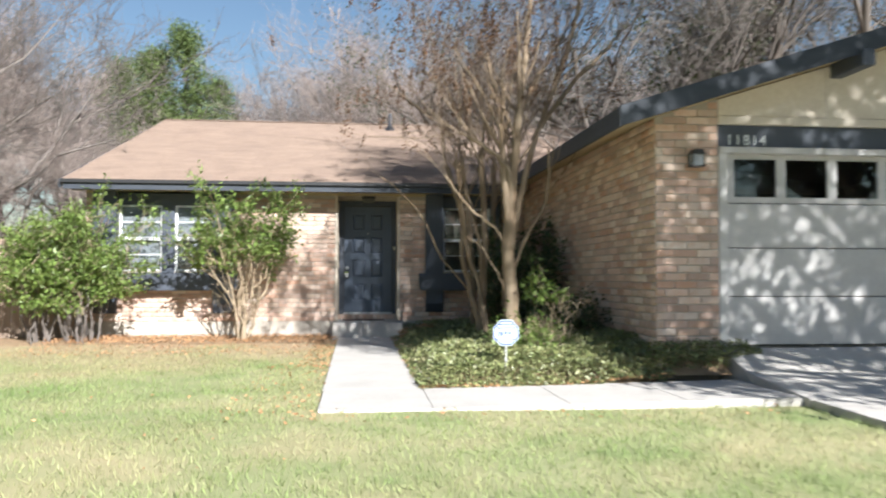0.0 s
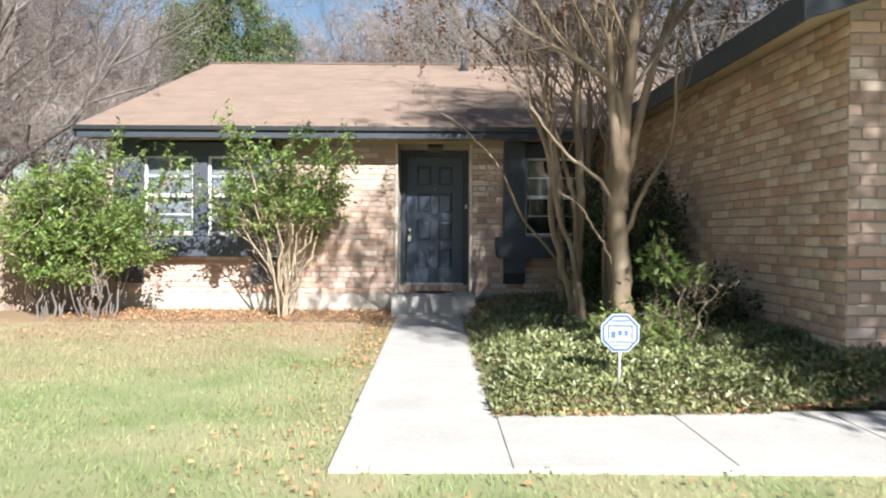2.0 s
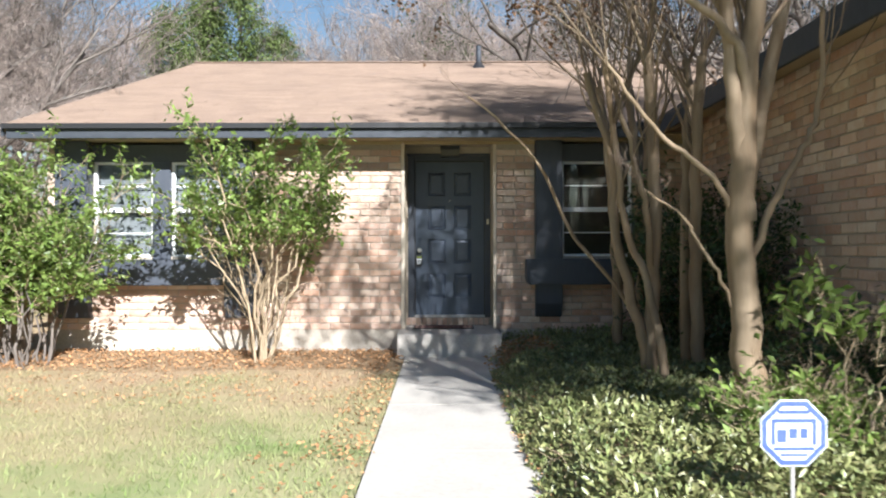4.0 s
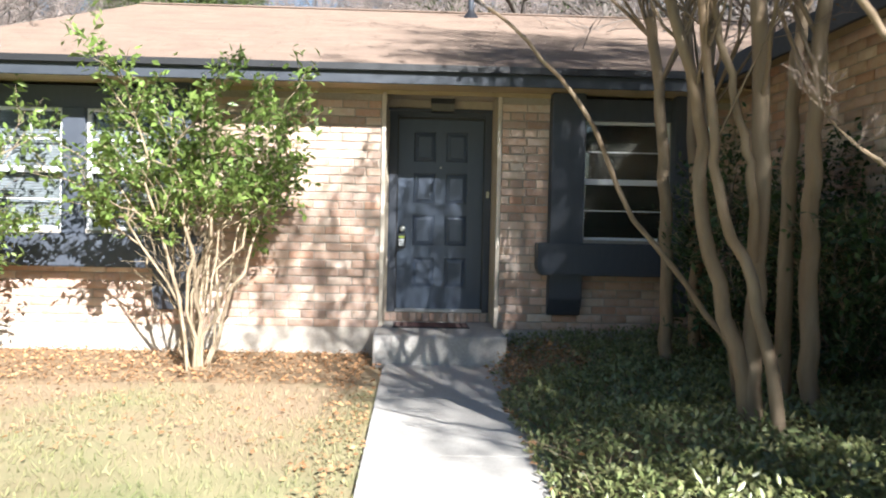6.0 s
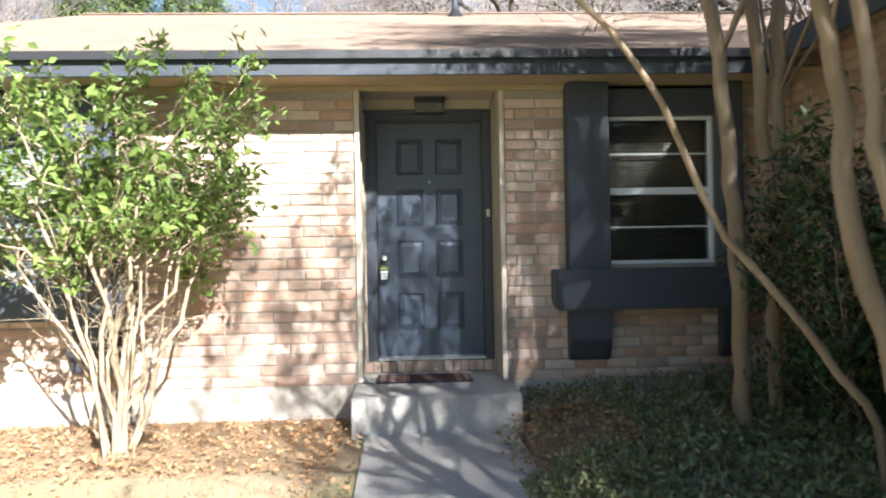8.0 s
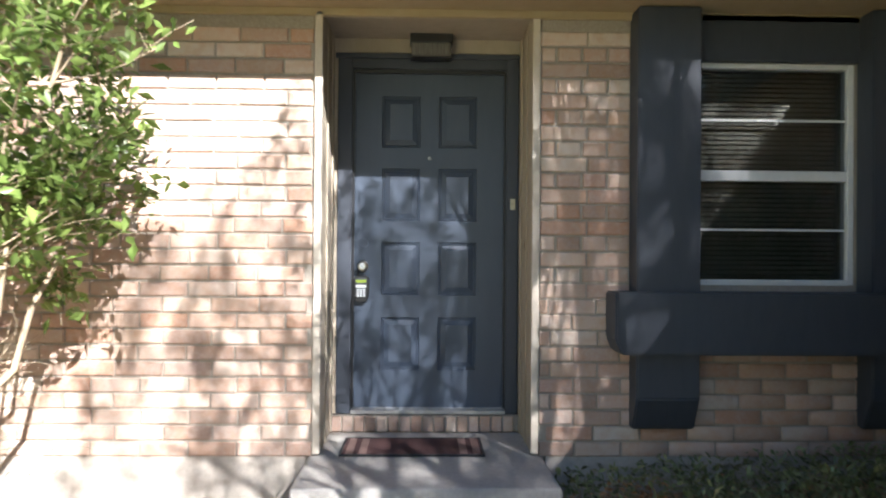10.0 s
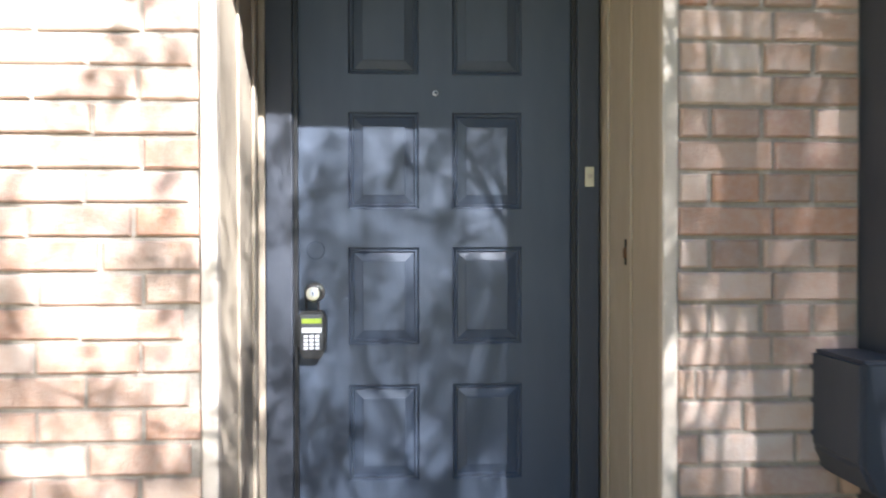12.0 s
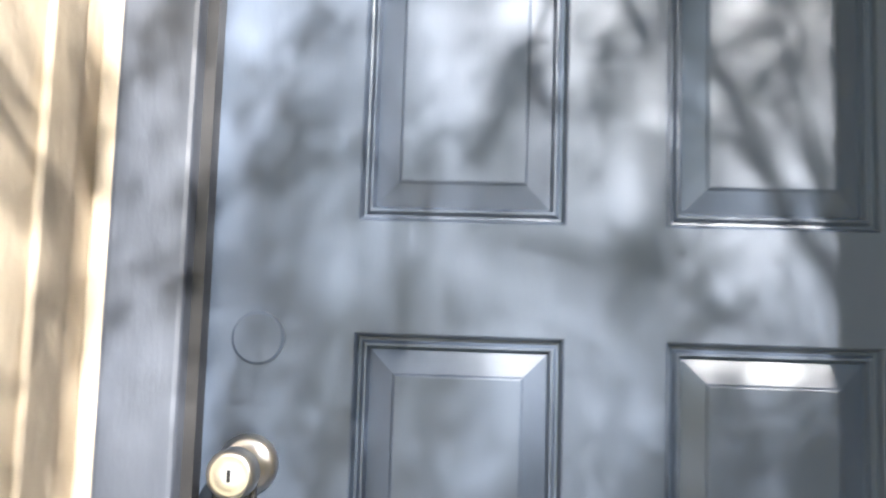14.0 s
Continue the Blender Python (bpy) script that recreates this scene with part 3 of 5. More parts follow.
def key_lockbox():
    k = thing("key_lockbox", (-0.405, -0.03, 0.70), "black electronic key lockbox hanging from the knob", "lockbox")
    x0, x1, z0, z1 = -0.450, -0.358, 0.640, 0.795
    body = bmesh.new()
    prism(body, ((x0 + 0.006, z0 + 0.022), (x0 + 0.018, z0), (x1 - 0.018, z0), (x1 - 0.006, z0 + 0.022), (x1, z0 + 0.06), (x1, z1 - 0.02), (x1 - 0.012, z1), (x0 + 0.012, z1), (x0, z1 - 0.02), (x0, z0 + 0.06)), "y", -0.052, -0.004)
    bmesh.ops.bevel(body, geom=body.edges[:], offset=0.004, segments=2, affect="EDGES")
    b = part("body", body, M_BLACK, k)
    part("face", boxes((x0 + 0.010, x1 - 0.010, -0.0555, -0.051, z0 + 0.030, z1 - 0.012), bevel=0.003, seg=2), mat("graphite_face", (0.05, 0.055, 0.06), (0.07, 0.075, 0.08), 40, 0.4), b)
    part("display", boxes((x0 + 0.014, x1 - 0.014, -0.0580, -0.0553, z1 - 0.040, z1 - 0.024), bevel=0.001), M_LCD, b, "lime green display strip")
    part("name_bar", boxes((x0 + 0.014, x1 - 0.014, -0.0575, -0.0553, z1 - 0.070, z1 - 0.054), bevel=0.001), M_KEY, b, "pale name strip")
    for r in range(4):
        for c in range(3):
            part("key", boxes((x0 + 0.020 + c * 0.0185, x0 + 0.034 + c * 0.0185, -0.0580, -0.0553, z1 - 0.0865 - r * 0.0125, z1 - 0.0770 - r * 0.0125), bevel=0.0015), M_KEY, b)
    t = Tubes()
    a = np.linspace(0, math.pi, 12)
    arch = [(-0.404 - 0.020, -0.028, 0.79)] + [(-0.404 - 0.020 * math.cos(v), -0.028, 0.842 + 0.022 * math.sin(v)) for v in a] + [(-0.404 + 0.020, -0.028, 0.79)]
    t.add(arch, 0.0042, 0.0042, 8)
    link_mesh("shackle", t.mesh("shackle"), M_BLACK, k, "black rubber-coated shackle")


key_lockbox()

def porch_light():
    p = thing("porch_light", (0, -0.12, 2.15), "dark square porch light with ribbed clear glass over the door", "porch light")
    part("canopy", boxes((-0.120, 0.130, -0.20, -0.062, 2.165, 2.262), bevel=0.006, seg=2), M_BLACK, p)
    part("shade", boxes((-0.112, 0.122, -0.19, -0.085, 2.085, 2.167), bevel=0.012, seg=2), mat("ribbed_glass", (0.13, 0.125, 0.11), (0.24, 0.23, 0.21), 60, 0.2, 0.6, 90, stretch=(4, 4, 0.2)), p, "dusty ribbed glass shade")
    part("rim", boxes((-0.116, 0.126, -0.194, -0.081, 2.078, 2.086), bevel=0.002), M_BLACK, p)


porch_light()

def doormat():
    d = thing("doormat", (-0.08, -0.5, -0.125), "worn dark red woven doormat with paler end bands", "doormat")
    part("mat", boxes((-0.46, 0.29, -0.70, -0.32, -0.123, -0.113), bevel=0.004), M_MAT, d)
    for x in (-0.435, -0.365, 0.165, 0.235):
        part("band", boxes((x, x + 0.04, -0.685, -0.335, -0.1125, -0.1105)), M_MAT2, d)
    part("border", boxes((-0.465, 0.295, -0.705, -0.693, -0.123, -0.110), (-0.465, 0.295, -0.327, -0.315, -0.123, -0.110), (-0.465, -0.453, -0.70, -0.32, -0.123, -0.110), (0.283, 0.295, -0.70, -0.32, -0.123, -0.110), bevel=0.002), M_BLACK, d, "black rubber edge")


doormat()

# ---- windows with posts and sill box ----
def sash_window(parent, x0, x1, z0, z1, y, blind, tilt, pitch=0.026):
    """White sliding sashes with a meeting rail, one bar to each sash, glass and a blind behind."""
    zm = 0.5 * (z0 + z1) - 0.01
    fr = part("window_frame", boxes((x0, x0 + 0.035, y - 0.03, y + 0.05, z0, z1), (x1 - 0.035, x1, y - 0.03, y + 0.05, z0, z1), (x0 + 0.035, x1 - 0.035, y - 0.03, y + 0.05, z1 - 0.03, z1), (x0 + 0.035, x1 - 0.035, y - 0.045, y + 0.05, z0, z0 + 0.03), bevel=0.004), M_WHITE, parent)
    part("meeting_rail", boxes((x0 + 0.03, x1 - 0.03, y - 0.022, y + 0.03, zm - 0.026, zm + 0.030), bevel=0.003), M_WHITE, fr)
    for a in (0.5 * (z0 + zm) + 0.005, 0.5 * (z1 + zm)):
        part("glazing_bar", boxes((x0 + 0.03, x1 - 0.03, y - 0.004, y + 0.008, a - 0.006, a + 0.006)), M_WHITE, fr)
    for a, b in ((z0 + 0.025, zm - 0.02), (zm + 0.02, z1 - 0.025)):
        g = part("pane", boxes((x0 + 0.03, x1 - 0.03, y + 0.002, y + 0.006, a, b)), M_GLASS, fr)
        g.visible_shadow = False
    bm = bmesh.new()
    c, s = 0.011 * math.cos(tilt), 0.011 * math.sin(tilt)
    z = z0 + 0.04
    while z < z1 - 0.03:
        vs = [bm.verts.new(q) for q in ((x0 + 0.04, y + 0.07 - c, z - s), (x1 - 0.04, y + 0.07 - c, z - s), (x1 - 0.04, y + 0.07 + c, z + s), (x0 + 0.04, y + 0.07 + c, z + s))]
        up = [bm.verts.new(v.co + Vector((0, 0, 0.0025))) for v in vs]
        bm.faces.new(vs[::-1])
        bm.faces.new(up)
        for i in range(4):
            bm.faces.new((vs[i], vs[(i + 1) % 4], up[(i + 1) % 4], up[i]))
        z += pitch
    part("blind", bm, blind, parent, "closed horizontal blind", "stuff")


def window_unit(name, label, posts, sashes, x0, x1, blind, tilt, box_x):
    w = thing(name, (0.5 * (x0 + x1), -0.66, 0.5), label, "window", kind="structure")
    for a, b, bottom in posts:
        bm = bmesh.new()
        prism(bm, ((-0.66, 2.20), (-0.83, 2.20), (-0.83, bottom + 0.17), (-0.75, bottom + 0.01), (-0.74, bottom), (-0.69, bottom), (-0.66, bottom + 0.03)), "x", a, b)
        bmesh.ops.bevel(bm, geom=bm.edges[:], offset=0.008, segments=2, affect="EDGES")
        part("post", bm, M_NAVY, w, "dark slate painted timber post")
    bm = bmesh.new()
    prism(bm, ((box_x[0], 0.50), (box_x[0] + 0.035, 0.43), (box_x[1] - 0.035, 0.43), (box_x[1], 0.50), (box_x[1], 0.745), (box_x[0], 0.745)), "y", -0.90, -0.662)
    bmesh.ops.bevel(bm, geom=bm.edges[:], offset=0.01, segments=2, affect="EDGES")
    part("window_sill", bm, M_NAVY, w, "deep dark slate sill box")
    part("head_panel", boxes((x0, x1, -0.70, -0.60, 1.955, 2.20), bevel=0.004), M_NAVY, w, "dark head board over the glass")
    for a, b in sashes:
        sash_window(w, a, b, 0.775, 1.955, -0.63, blind, tilt)
    for (a0, a1), (b0, b1) in zip(sashes, sashes[1:]):
        part("mullion", boxes((a1 + 0.001, b0 - 0.001, -0.72, -0.58, 0.745, 1.955), bevel=0.005), M_NAVY, w, "slate painted mullion")
    return w


window_unit("window_1", "paired white sash window framed in slate timber, blinds closed", ((-4.84, -4.44, 0.02), (-2.77, -2.42, 0.02)),
            ((-4.43, -3.68), (-3.46, -2.77)), -4.44, -2.765, M_BLIND_W, 1.15, (-4.97, -2.29))
window_unit("window_2", "white sash window with dim blinds between slate timber posts", ((1.05, 1.375, 0.03), (2.262, 2.44, 0.03)),
            ((1.38, 2.255),), 1.375, 2.262, M_BLIND, 1.15, (0.925, 2.57))

# ---- roofs ----
def shingle_slope(org, along, up, width, run, tab=0.33, expo=0.145):
    """Overlapping shingle tabs over a slope that starts at org."""
    rng = np.random.default_rng(7)
    along, up = np.array(along, dtype=float), unit(np.array(up, dtype=float))
    nrm = unit(np.cross(along, up))
    if nrm[2] < 0:
        nrm = -nrm
    org = np.array(org, dtype=float)
    v, f = [], []
    for i in range(int(run / expo)):
        x = -rng.uniform(0, tab)
        while x < width:
            w = tab * rng.choice((0.7, 1.0, 1.0, 1.25))
            a, b = max(0, x + 0.002), min(width, x + w - 0.002)
            if b - a > 0.02:
                lo = org + up * (i * expo + rng.normal(0, 0.003))
                hi = org + up * (i * expo + expo * 1.15)
                t = nrm * (0.007 + rng.uniform(0, 0.003))
                n = len(v)
                v += [lo + along * a, lo + along * b, lo + along * b + t, lo + along * a + t, hi + along * b + nrm * 0.002, hi + along * a + nrm * 0.002]
                f += [(n, n + 1, n + 2, n + 3), (n + 3, n + 2, n + 4, n + 5)]
            x += w
    return mesh_np("shingles", v, f)


house_roof = thing("house_roof", (0, 3, 2.4), "weathered tan-brown asphalt shingle roof with dark fascia", "roof", kind="structure")
bm = bmesh.new()
prism(bm, ((-1.2, 2.24), (-1.2, 2.345), (6.2, 4.79), (13.6, 2.345), (13.6, 2.24), (6.2, 4.66)), "x", -5.25, 9.6)
part("deck", bm, M_SHINGLE, house_roof)
link_mesh("shingles", shingle_slope((-5.25, -1.21, 2.348), (1, 0, 0), (0, 7.4, 2.445), 14.8, 7.79), M_SHINGLE, house_roof, "tan-brown asphalt shingles", "stuff")
part("fascia", boxes((-5.22, 2.5, -1.225, -1.195, 2.175, 2.315), bevel=0.004), M_FASCIA, house_roof, "dark slate fascia board")
part("drip_edge", boxes((-5.25, 2.5, -1.275, -1.205, 2.285, 2.346)), M_BLACK, house_roof, "black metal drip edge")
bm = bmesh.new()
prism(bm, ((-1.22, 2.20), (-1.22, 2.34), (6.2, 4.785), (6.2, 4.62)), "x", -5.285, -5.252)
part("rake_board", bm, M_FASCIA, house_roof)
part("soffit", boxes((-5.22, 2.9, -1.195, -0.655, 2.205, 2.225), bevel=0.002), M_SOFFIT, house_roof, "tan painted soffit boards")
part("frieze", boxes((-5.0, 2.9, -0.70, -0.672, 2.165, 2.205), bevel=0.003), M_SOFFIT, house_roof)
part("ridge_cap", boxes((-5.26, 9.6, 6.08, 6.32, 4.775, 4.80), bevel=0.008), M_SHINGLE, house_roof)
pipe = thing("vent_pipe", (0.62, 5.2, 4.45), "grey vent pipe through the shingle roof", "vent pipe")
part("tube", lathe(bmesh.new(), ((0.05, -0.15), (0.05, 0.42), (0.042, 0.43), (0.042, 0.40), (0.0, 0.40)), (0.62, 5.2, 4.46), "z", 16), M_FASCIA, pipe, smooth=True)
part("flashing", lathe(bmesh.new(), ((0.16, -0.06), (0.075, 0.06), (0.055, 0.10), (0.0, 0.10)), (0.62, 5.2, 4.48), "z", 16), M_BLACK, pipe)

# ---- garage wing ----
GX, GY, GE = 2.912, -7.388, 9.2
wall_garage = tagged(part("wall_garage", boxes((GX, GX + 0.2, GY, WALL_Y, -0.5, 2.42)), M_MORTAR), "shaded brick side wall of the garage", "wall", "", "structure")
wall_gfront = tagged(part("wall_garage_front", boxes((GX + 0.2, 3.60, GY, GY + 0.2, -0.5, 2.42), (8.5, GE, GY, GY + 0.2, -0.5, 2.42)), M_MORTAR), "dappled brick pier beside the garage door", "wall", "", "structure")
tagged(part("wall_garage_right", boxes((GE - 0.2, GE, GY + 0.2, 12.8, -0.5, 2.42)), M_MORTAR), "far side wall of the garage", "wall", "", "structure")
tagged(part("wall_garage_back", boxes((3.2, GE - 0.2, -0.6, -0.45, -0.5, 2.42)), M_DARKROOM), "inner rear wall of the garage, painted near-black for dimness", "wall", "", "structure")
GSL = 0.315
bm = bmesh.new()
prism(bm, ((3.60, 2.40), (3.60, 2.36 + GSL * (3.60 - GX)), (6.05, 2.36 + GSL * (6.05 - GX)), (8.5, 2.36 + GSL * (GE - 8.5)), (8.5, 2.40)), "y", GY + 0.01, GY + 0.12)
gable = tagged(part("gable_garage", bm, M_TAN), "tan board gable over the garage door", "gable", "", "structure")
for xa, xb in ((3.604, 4.82), (4.824, 6.04), (6.044, 7.26), (7.264, 8.496)):
    bm = bmesh.new()
    prism(bm, ((xa, 2.405), (xa, 2.35 + GSL * (min(xa, 12.1 - xa) - GX)), (xb, 2.35 + GSL * (min(xb, 12.1 - xb) - GX)), (xb, 2.405)), "y", GY - 0.006, GY + 0.0095)
    part("panel_board", bm, M_TRIM, gable)
for xa, xb in ((GX, 3.60), (8.5, GE)):
    bm = bmesh.new()
    prism(bm, ((xa, 2.42), (xa, 2.425 + GSL * max(0, min(xa, 12.1 - xa) - GX - 0.16)), (xb, 2.425 + GSL * max(0, min(xb, 12.1 - xb) - GX - 0.16)), (xb, 2.42)), "y", GY, GY + 0.2)
    part("pier_top", bm, M_MORTAR, wall_gfront)
groof = thing("garage_roof", (6, -4, 2.5), "low-pitched shingle garage roof with slate rake boards", "roof", kind="structure")
bm = bmesh.new()
prism(bm, ((2.40, 2.24), (2.40, 2.36), (6.05, 2.36 + GSL * 3.65), (9.7, 2.36), (9.7, 2.24), (6.05, 2.24 + GSL * 3.65)), "y", -7.85, 2.6)
part("deck", bm, M_SHINGLE, groof)
link_mesh("shingles", shingle_slope((2.385, -7.86, 2.362), (0, 1, 0), (3.65, 0, 3.65 * GSL), 10.4, 3.83), M_SHINGLE, groof, "tan-brown asphalt shingles", "stuff")
bm = bmesh.new()
prism(bm, ((2.36, 2.17), (2.36, 2.375), (6.05, 2.375 + GSL * 3.69), (6.05, 2.17 + GSL * 3.69)), "y", -7.90, -7.855)
part("rake_board", bm, M_FASCIA, groof, "slate painted rake board")
bm = bmesh.new()
prism(bm, ((9.74, 2.17), (9.74, 2.375), (6.05, 2.375 + GSL * 3.69), (6.05, 2.17 + GSL * 3.69)), "y", -7.90, -7.855)
part("rake_board", bm, M_FASCIA, groof, "slate painted rake board")
part("fascia", boxes((2.365, 2.40, -7.853, -1.23, 2.175, 2.365), bevel=0.004), M_FASCIA, groof, "dark slate fascia board")
bm = bmesh.new()
prism(bm, ((2.402, 2.20), (2.402, 2.225), (2.93, 2.40), (2.93, 2.375)), "y", -7.85, -0.7)
part("soffit", bm, M_SOFFIT, groof, "tan painted soffit boards")
bm = bmesh.new()
prism(bm, ((2.93, 2.375), (2.93, 2.40), (6.05, 2.395 + GSL * 3.12), (9.17, 2.40), (9.17, 2.375), (6.05, 2.37 + GSL * 3.12)), "y", -7.85, GY + 0.01)
part("soffit", bm, M_SOFFIT, groof, "tan painted soffit boards")
for x in (4.95, 7.15):
    z = 2.40 + GSL * (min(x, 12.1 - x) - 2.93)
    part("outrigger", boxes((x - 0.07, x + 0.07, -7.97, GY + 0.02, z - 0.20, z - 0.03), bevel=0.01), M_NAVY, groof, "dark beam end under the eave")

gd = thing("garage_door", (6.05, GY, -0.05), "closed grey-beige sectional garage door with a row of windows", "garage door", kind="structure")
gd.name = "door_2"
part("frame", boxes((3.60, 3.70, GY - 0.02, GY + 0.12, -0.05, 2.06), (8.40, 8.5, GY - 0.02, GY + 0.12, -0.05, 2.06), (3.60, 8.5, GY - 0.035, GY + 0.12, 2.0, 2.07), bevel=0.006), M_GARDOOR, gd, "grey-beige trim round the garage door")
tr = part("transom", boxes((3.60, 8.5, GY + 0.03, GY + 0.08, 2.07, 2.31)), M_NAVY, gd, "dark glossy transom strip")
part("transom_rail", boxes((3.60, 8.5, GY - 0.02, GY + 0.10, 2.31, 2.40), bevel=0.005), M_TRIM, tr)


def house_number(text, x, y, z, height, step):
    """Pale raised digits, one part each."""
    h = thing("house_number", (x, y, z), "pale raised house number on the dark board over the garage door", "house number")
    for i, ch in enumerate(text):
        cu = bpy.data.curves.new("digit", "FONT")
        cu.body, cu.size, cu.extrude, cu.align_x = ch, height * 1.4, 0.004, "CENTER"
        tmp = bpy.data.objects.new("digit_shape", cu)
        me = bpy.data.meshes.new_from_object(tmp)
        bpy.data.objects.remove(tmp)
        me.transform(Matrix.Translation((x + i * step, y, z)) @ Matrix.Rotation(radians(90), 4, "X"))
        me.materials.clear()
        link_mesh("digit", me, M_KEY, h)


house_number("11814", 3.745, GY + 0.024, 2.10, 0.11, 0.094)
for z0, z1 in ((-0.04, 0.47), (0.48, 0.99), (1.00, 1.47)):
    part("section", boxes((3.70, 8.40, GY + 0.055, GY + 0.10, z0, z1), bevel=0.006), M_GARDOOR, gd)
top = bmesh.new()
box(top, 3.70, 8.40, GY + 0.055, GY + 0.10, 1.48, 1.54)
box(top, 3.70, 8.40, GY + 0.055, GY + 0.10, 1.95, 2.0)
xs = [3.72 + 0.585 * i for i in range(9)]
for x in xs:
    box(top, x - 0.02 if x > 3.72 else 3.70, min(8.40, x + 0.085), GY + 0.055, GY + 0.10, 1.54, 1.95)
ts = part("section", top, M_GARDOOR, gd)
for x in xs[:8]:
    p = part("pane", boxes((x + 0.075, x + 0.575, GY + 0.075, GY + 0.08, 1.53, 1.96)), M_GLASS, ts)
    p.visible_shadow = False
part("bottom_seal", boxes((3.70, 8.40, GY + 0.05, GY + 0.10, -0.05, -0.035)), M_BLACK, gd)
part("handle", boxes((5.99, 6.11, GY + 0.02, GY + 0.055, 0.52, 0.56), bevel=0.008), M_BLACK, gd)
tagged(part("garage_floor", boxes((3.12, 9.0, GY + 0.2, -0.6, -0.3, -0.05)), M_CONCRETE), "dim concrete garage floor", "floor", "", "structure")

def wall_lantern():
    s = thing("wall_lantern", (3.32, GY - 0.05, 1.92), "black metal wall lantern with glass panes on the brick pier", "wall light")
    y = GY - 0.007
    part("back_plate", boxes((3.285, 3.355, y - 0.018, y, 1.86, 2.02), bevel=0.006, seg=2), M_BLACK, s)
    bm = bmesh.new()
    prism(bm, ((3.245, 1.965), (3.395, 1.965), (3.36, 2.015), (3.28, 2.015)), "y", y - 0.165, y - 0.02)
    part("cap", bm, M_BLACK, s)
    cage = bmesh.new()
    for x in (3.255, 3.375):
        for yy in (y - 0.15, y - 0.04):
            box(cage, x, x + 0.010, yy, yy + 0.010, 1.845, 1.965)
    box(cage, 3.25, 3.39, y - 0.155, y - 0.03, 1.835, 1.848)
    part("cage", cage, M_BLACK, s)
    part("glass", boxes((3.263, 3.377, y - 0.144, y - 0.036, 1.849, 1.964)), mat("seeded_glass", (0.22, 0.235, 0.25), (0.34, 0.35, 0.37), 40, 0.1, 0.3, 60), s, "clear seeded glass")


wall_lantern()

# ---- yard sign ----
def yard_sign():
    s = thing("yard_sign", (1.289, -7.52, -0.39), "octagonal blue and white yard sign on a thin post", "yard sign")
    c, y = (1.289, 0.117), -7.52

    def octa(r):
        return [(c[0] + r * math.cos(math.pi / 8 + i * math.pi / 4), c[1] + r * math.sin(math.pi / 8 + i * math.pi / 4)) for i in range(8)]
    bm = bmesh.new()
    prism(bm, octa(0.141), "y", y - 0.004, y + 0.004)
    b = part("plate", bm, M_SIGNW, s, "white octagonal plate")
    o, n = octa(0.135), octa(0.115)
    for k in range(8):
        bm = bmesh.new()
        prism(bm, (o[k], o[(k + 1) % 8], n[(k + 1) % 8], n[k]), "y", y - 0.0065, y - 0.0045)
        part("border", bm, M_BLUE, b, "blue border band")
    for x0, x1, z0, z1 in ((-0.062, 0.062, 0.076, 0.090), (-0.088, 0.088, 0.042, 0.056), (-0.088, -0.074, -0.046, 0.042), (0.074, 0.088, -0.046, 0.042), (-0.066, -0.030, -0.036, 0.014), (-0.018, 0.013, -0.02, 0.018), (0.026, 0.054, -0.02, 0.018), (-0.08, 0.08, -0.068, -0.055), (-0.055, 0.055, -0.090, -0.081)):
        part("print_bar", boxes((c[0] + x0, c[0] + x1, y - 0.0065, y - 0.0045, c[1] + z0, c[1] + z1)), M_BLUE, b, "blue printed bar")
    part("post", boxes((c[0] - 0.009, c[0] + 0.009, y + 0.005, y + 0.011, -0.42, 0.12), bevel=0.002), M_ALU, s, "thin pale post")


yard_sign()

# ---- fence ----
fence = thing("fence", (-9, -1.0, G), "weathered tan wooden privacy fence beside the house", "fence", kind="structure")
fm = None
rng = np.random.default_rng(3)
for i in range(70):
    x = -5.15 - i * 0.148
    if fm is None:
        bm = bmesh.new()
        box(bm, -0.069, 0.069, -0.009, 0.009, 0, 1.83, bevel=0.003)
        fm = bpy.data.meshes.new("board")
        bm.to_mesh(fm)
        bm.free()
    b = link_mesh("board", fm, M_FENCE, fence)
    b.location = (x, -0.95 + rng.normal(0, 0.003), -0.50 + rng.normal(0, 0.012))
for z in (-0.25, 0.4, 1.05):
    part("rail", boxes((-15.5, -5.05, -0.935, -0.90, z, z + 0.09), bevel=0.004), M_FENCE, fence)


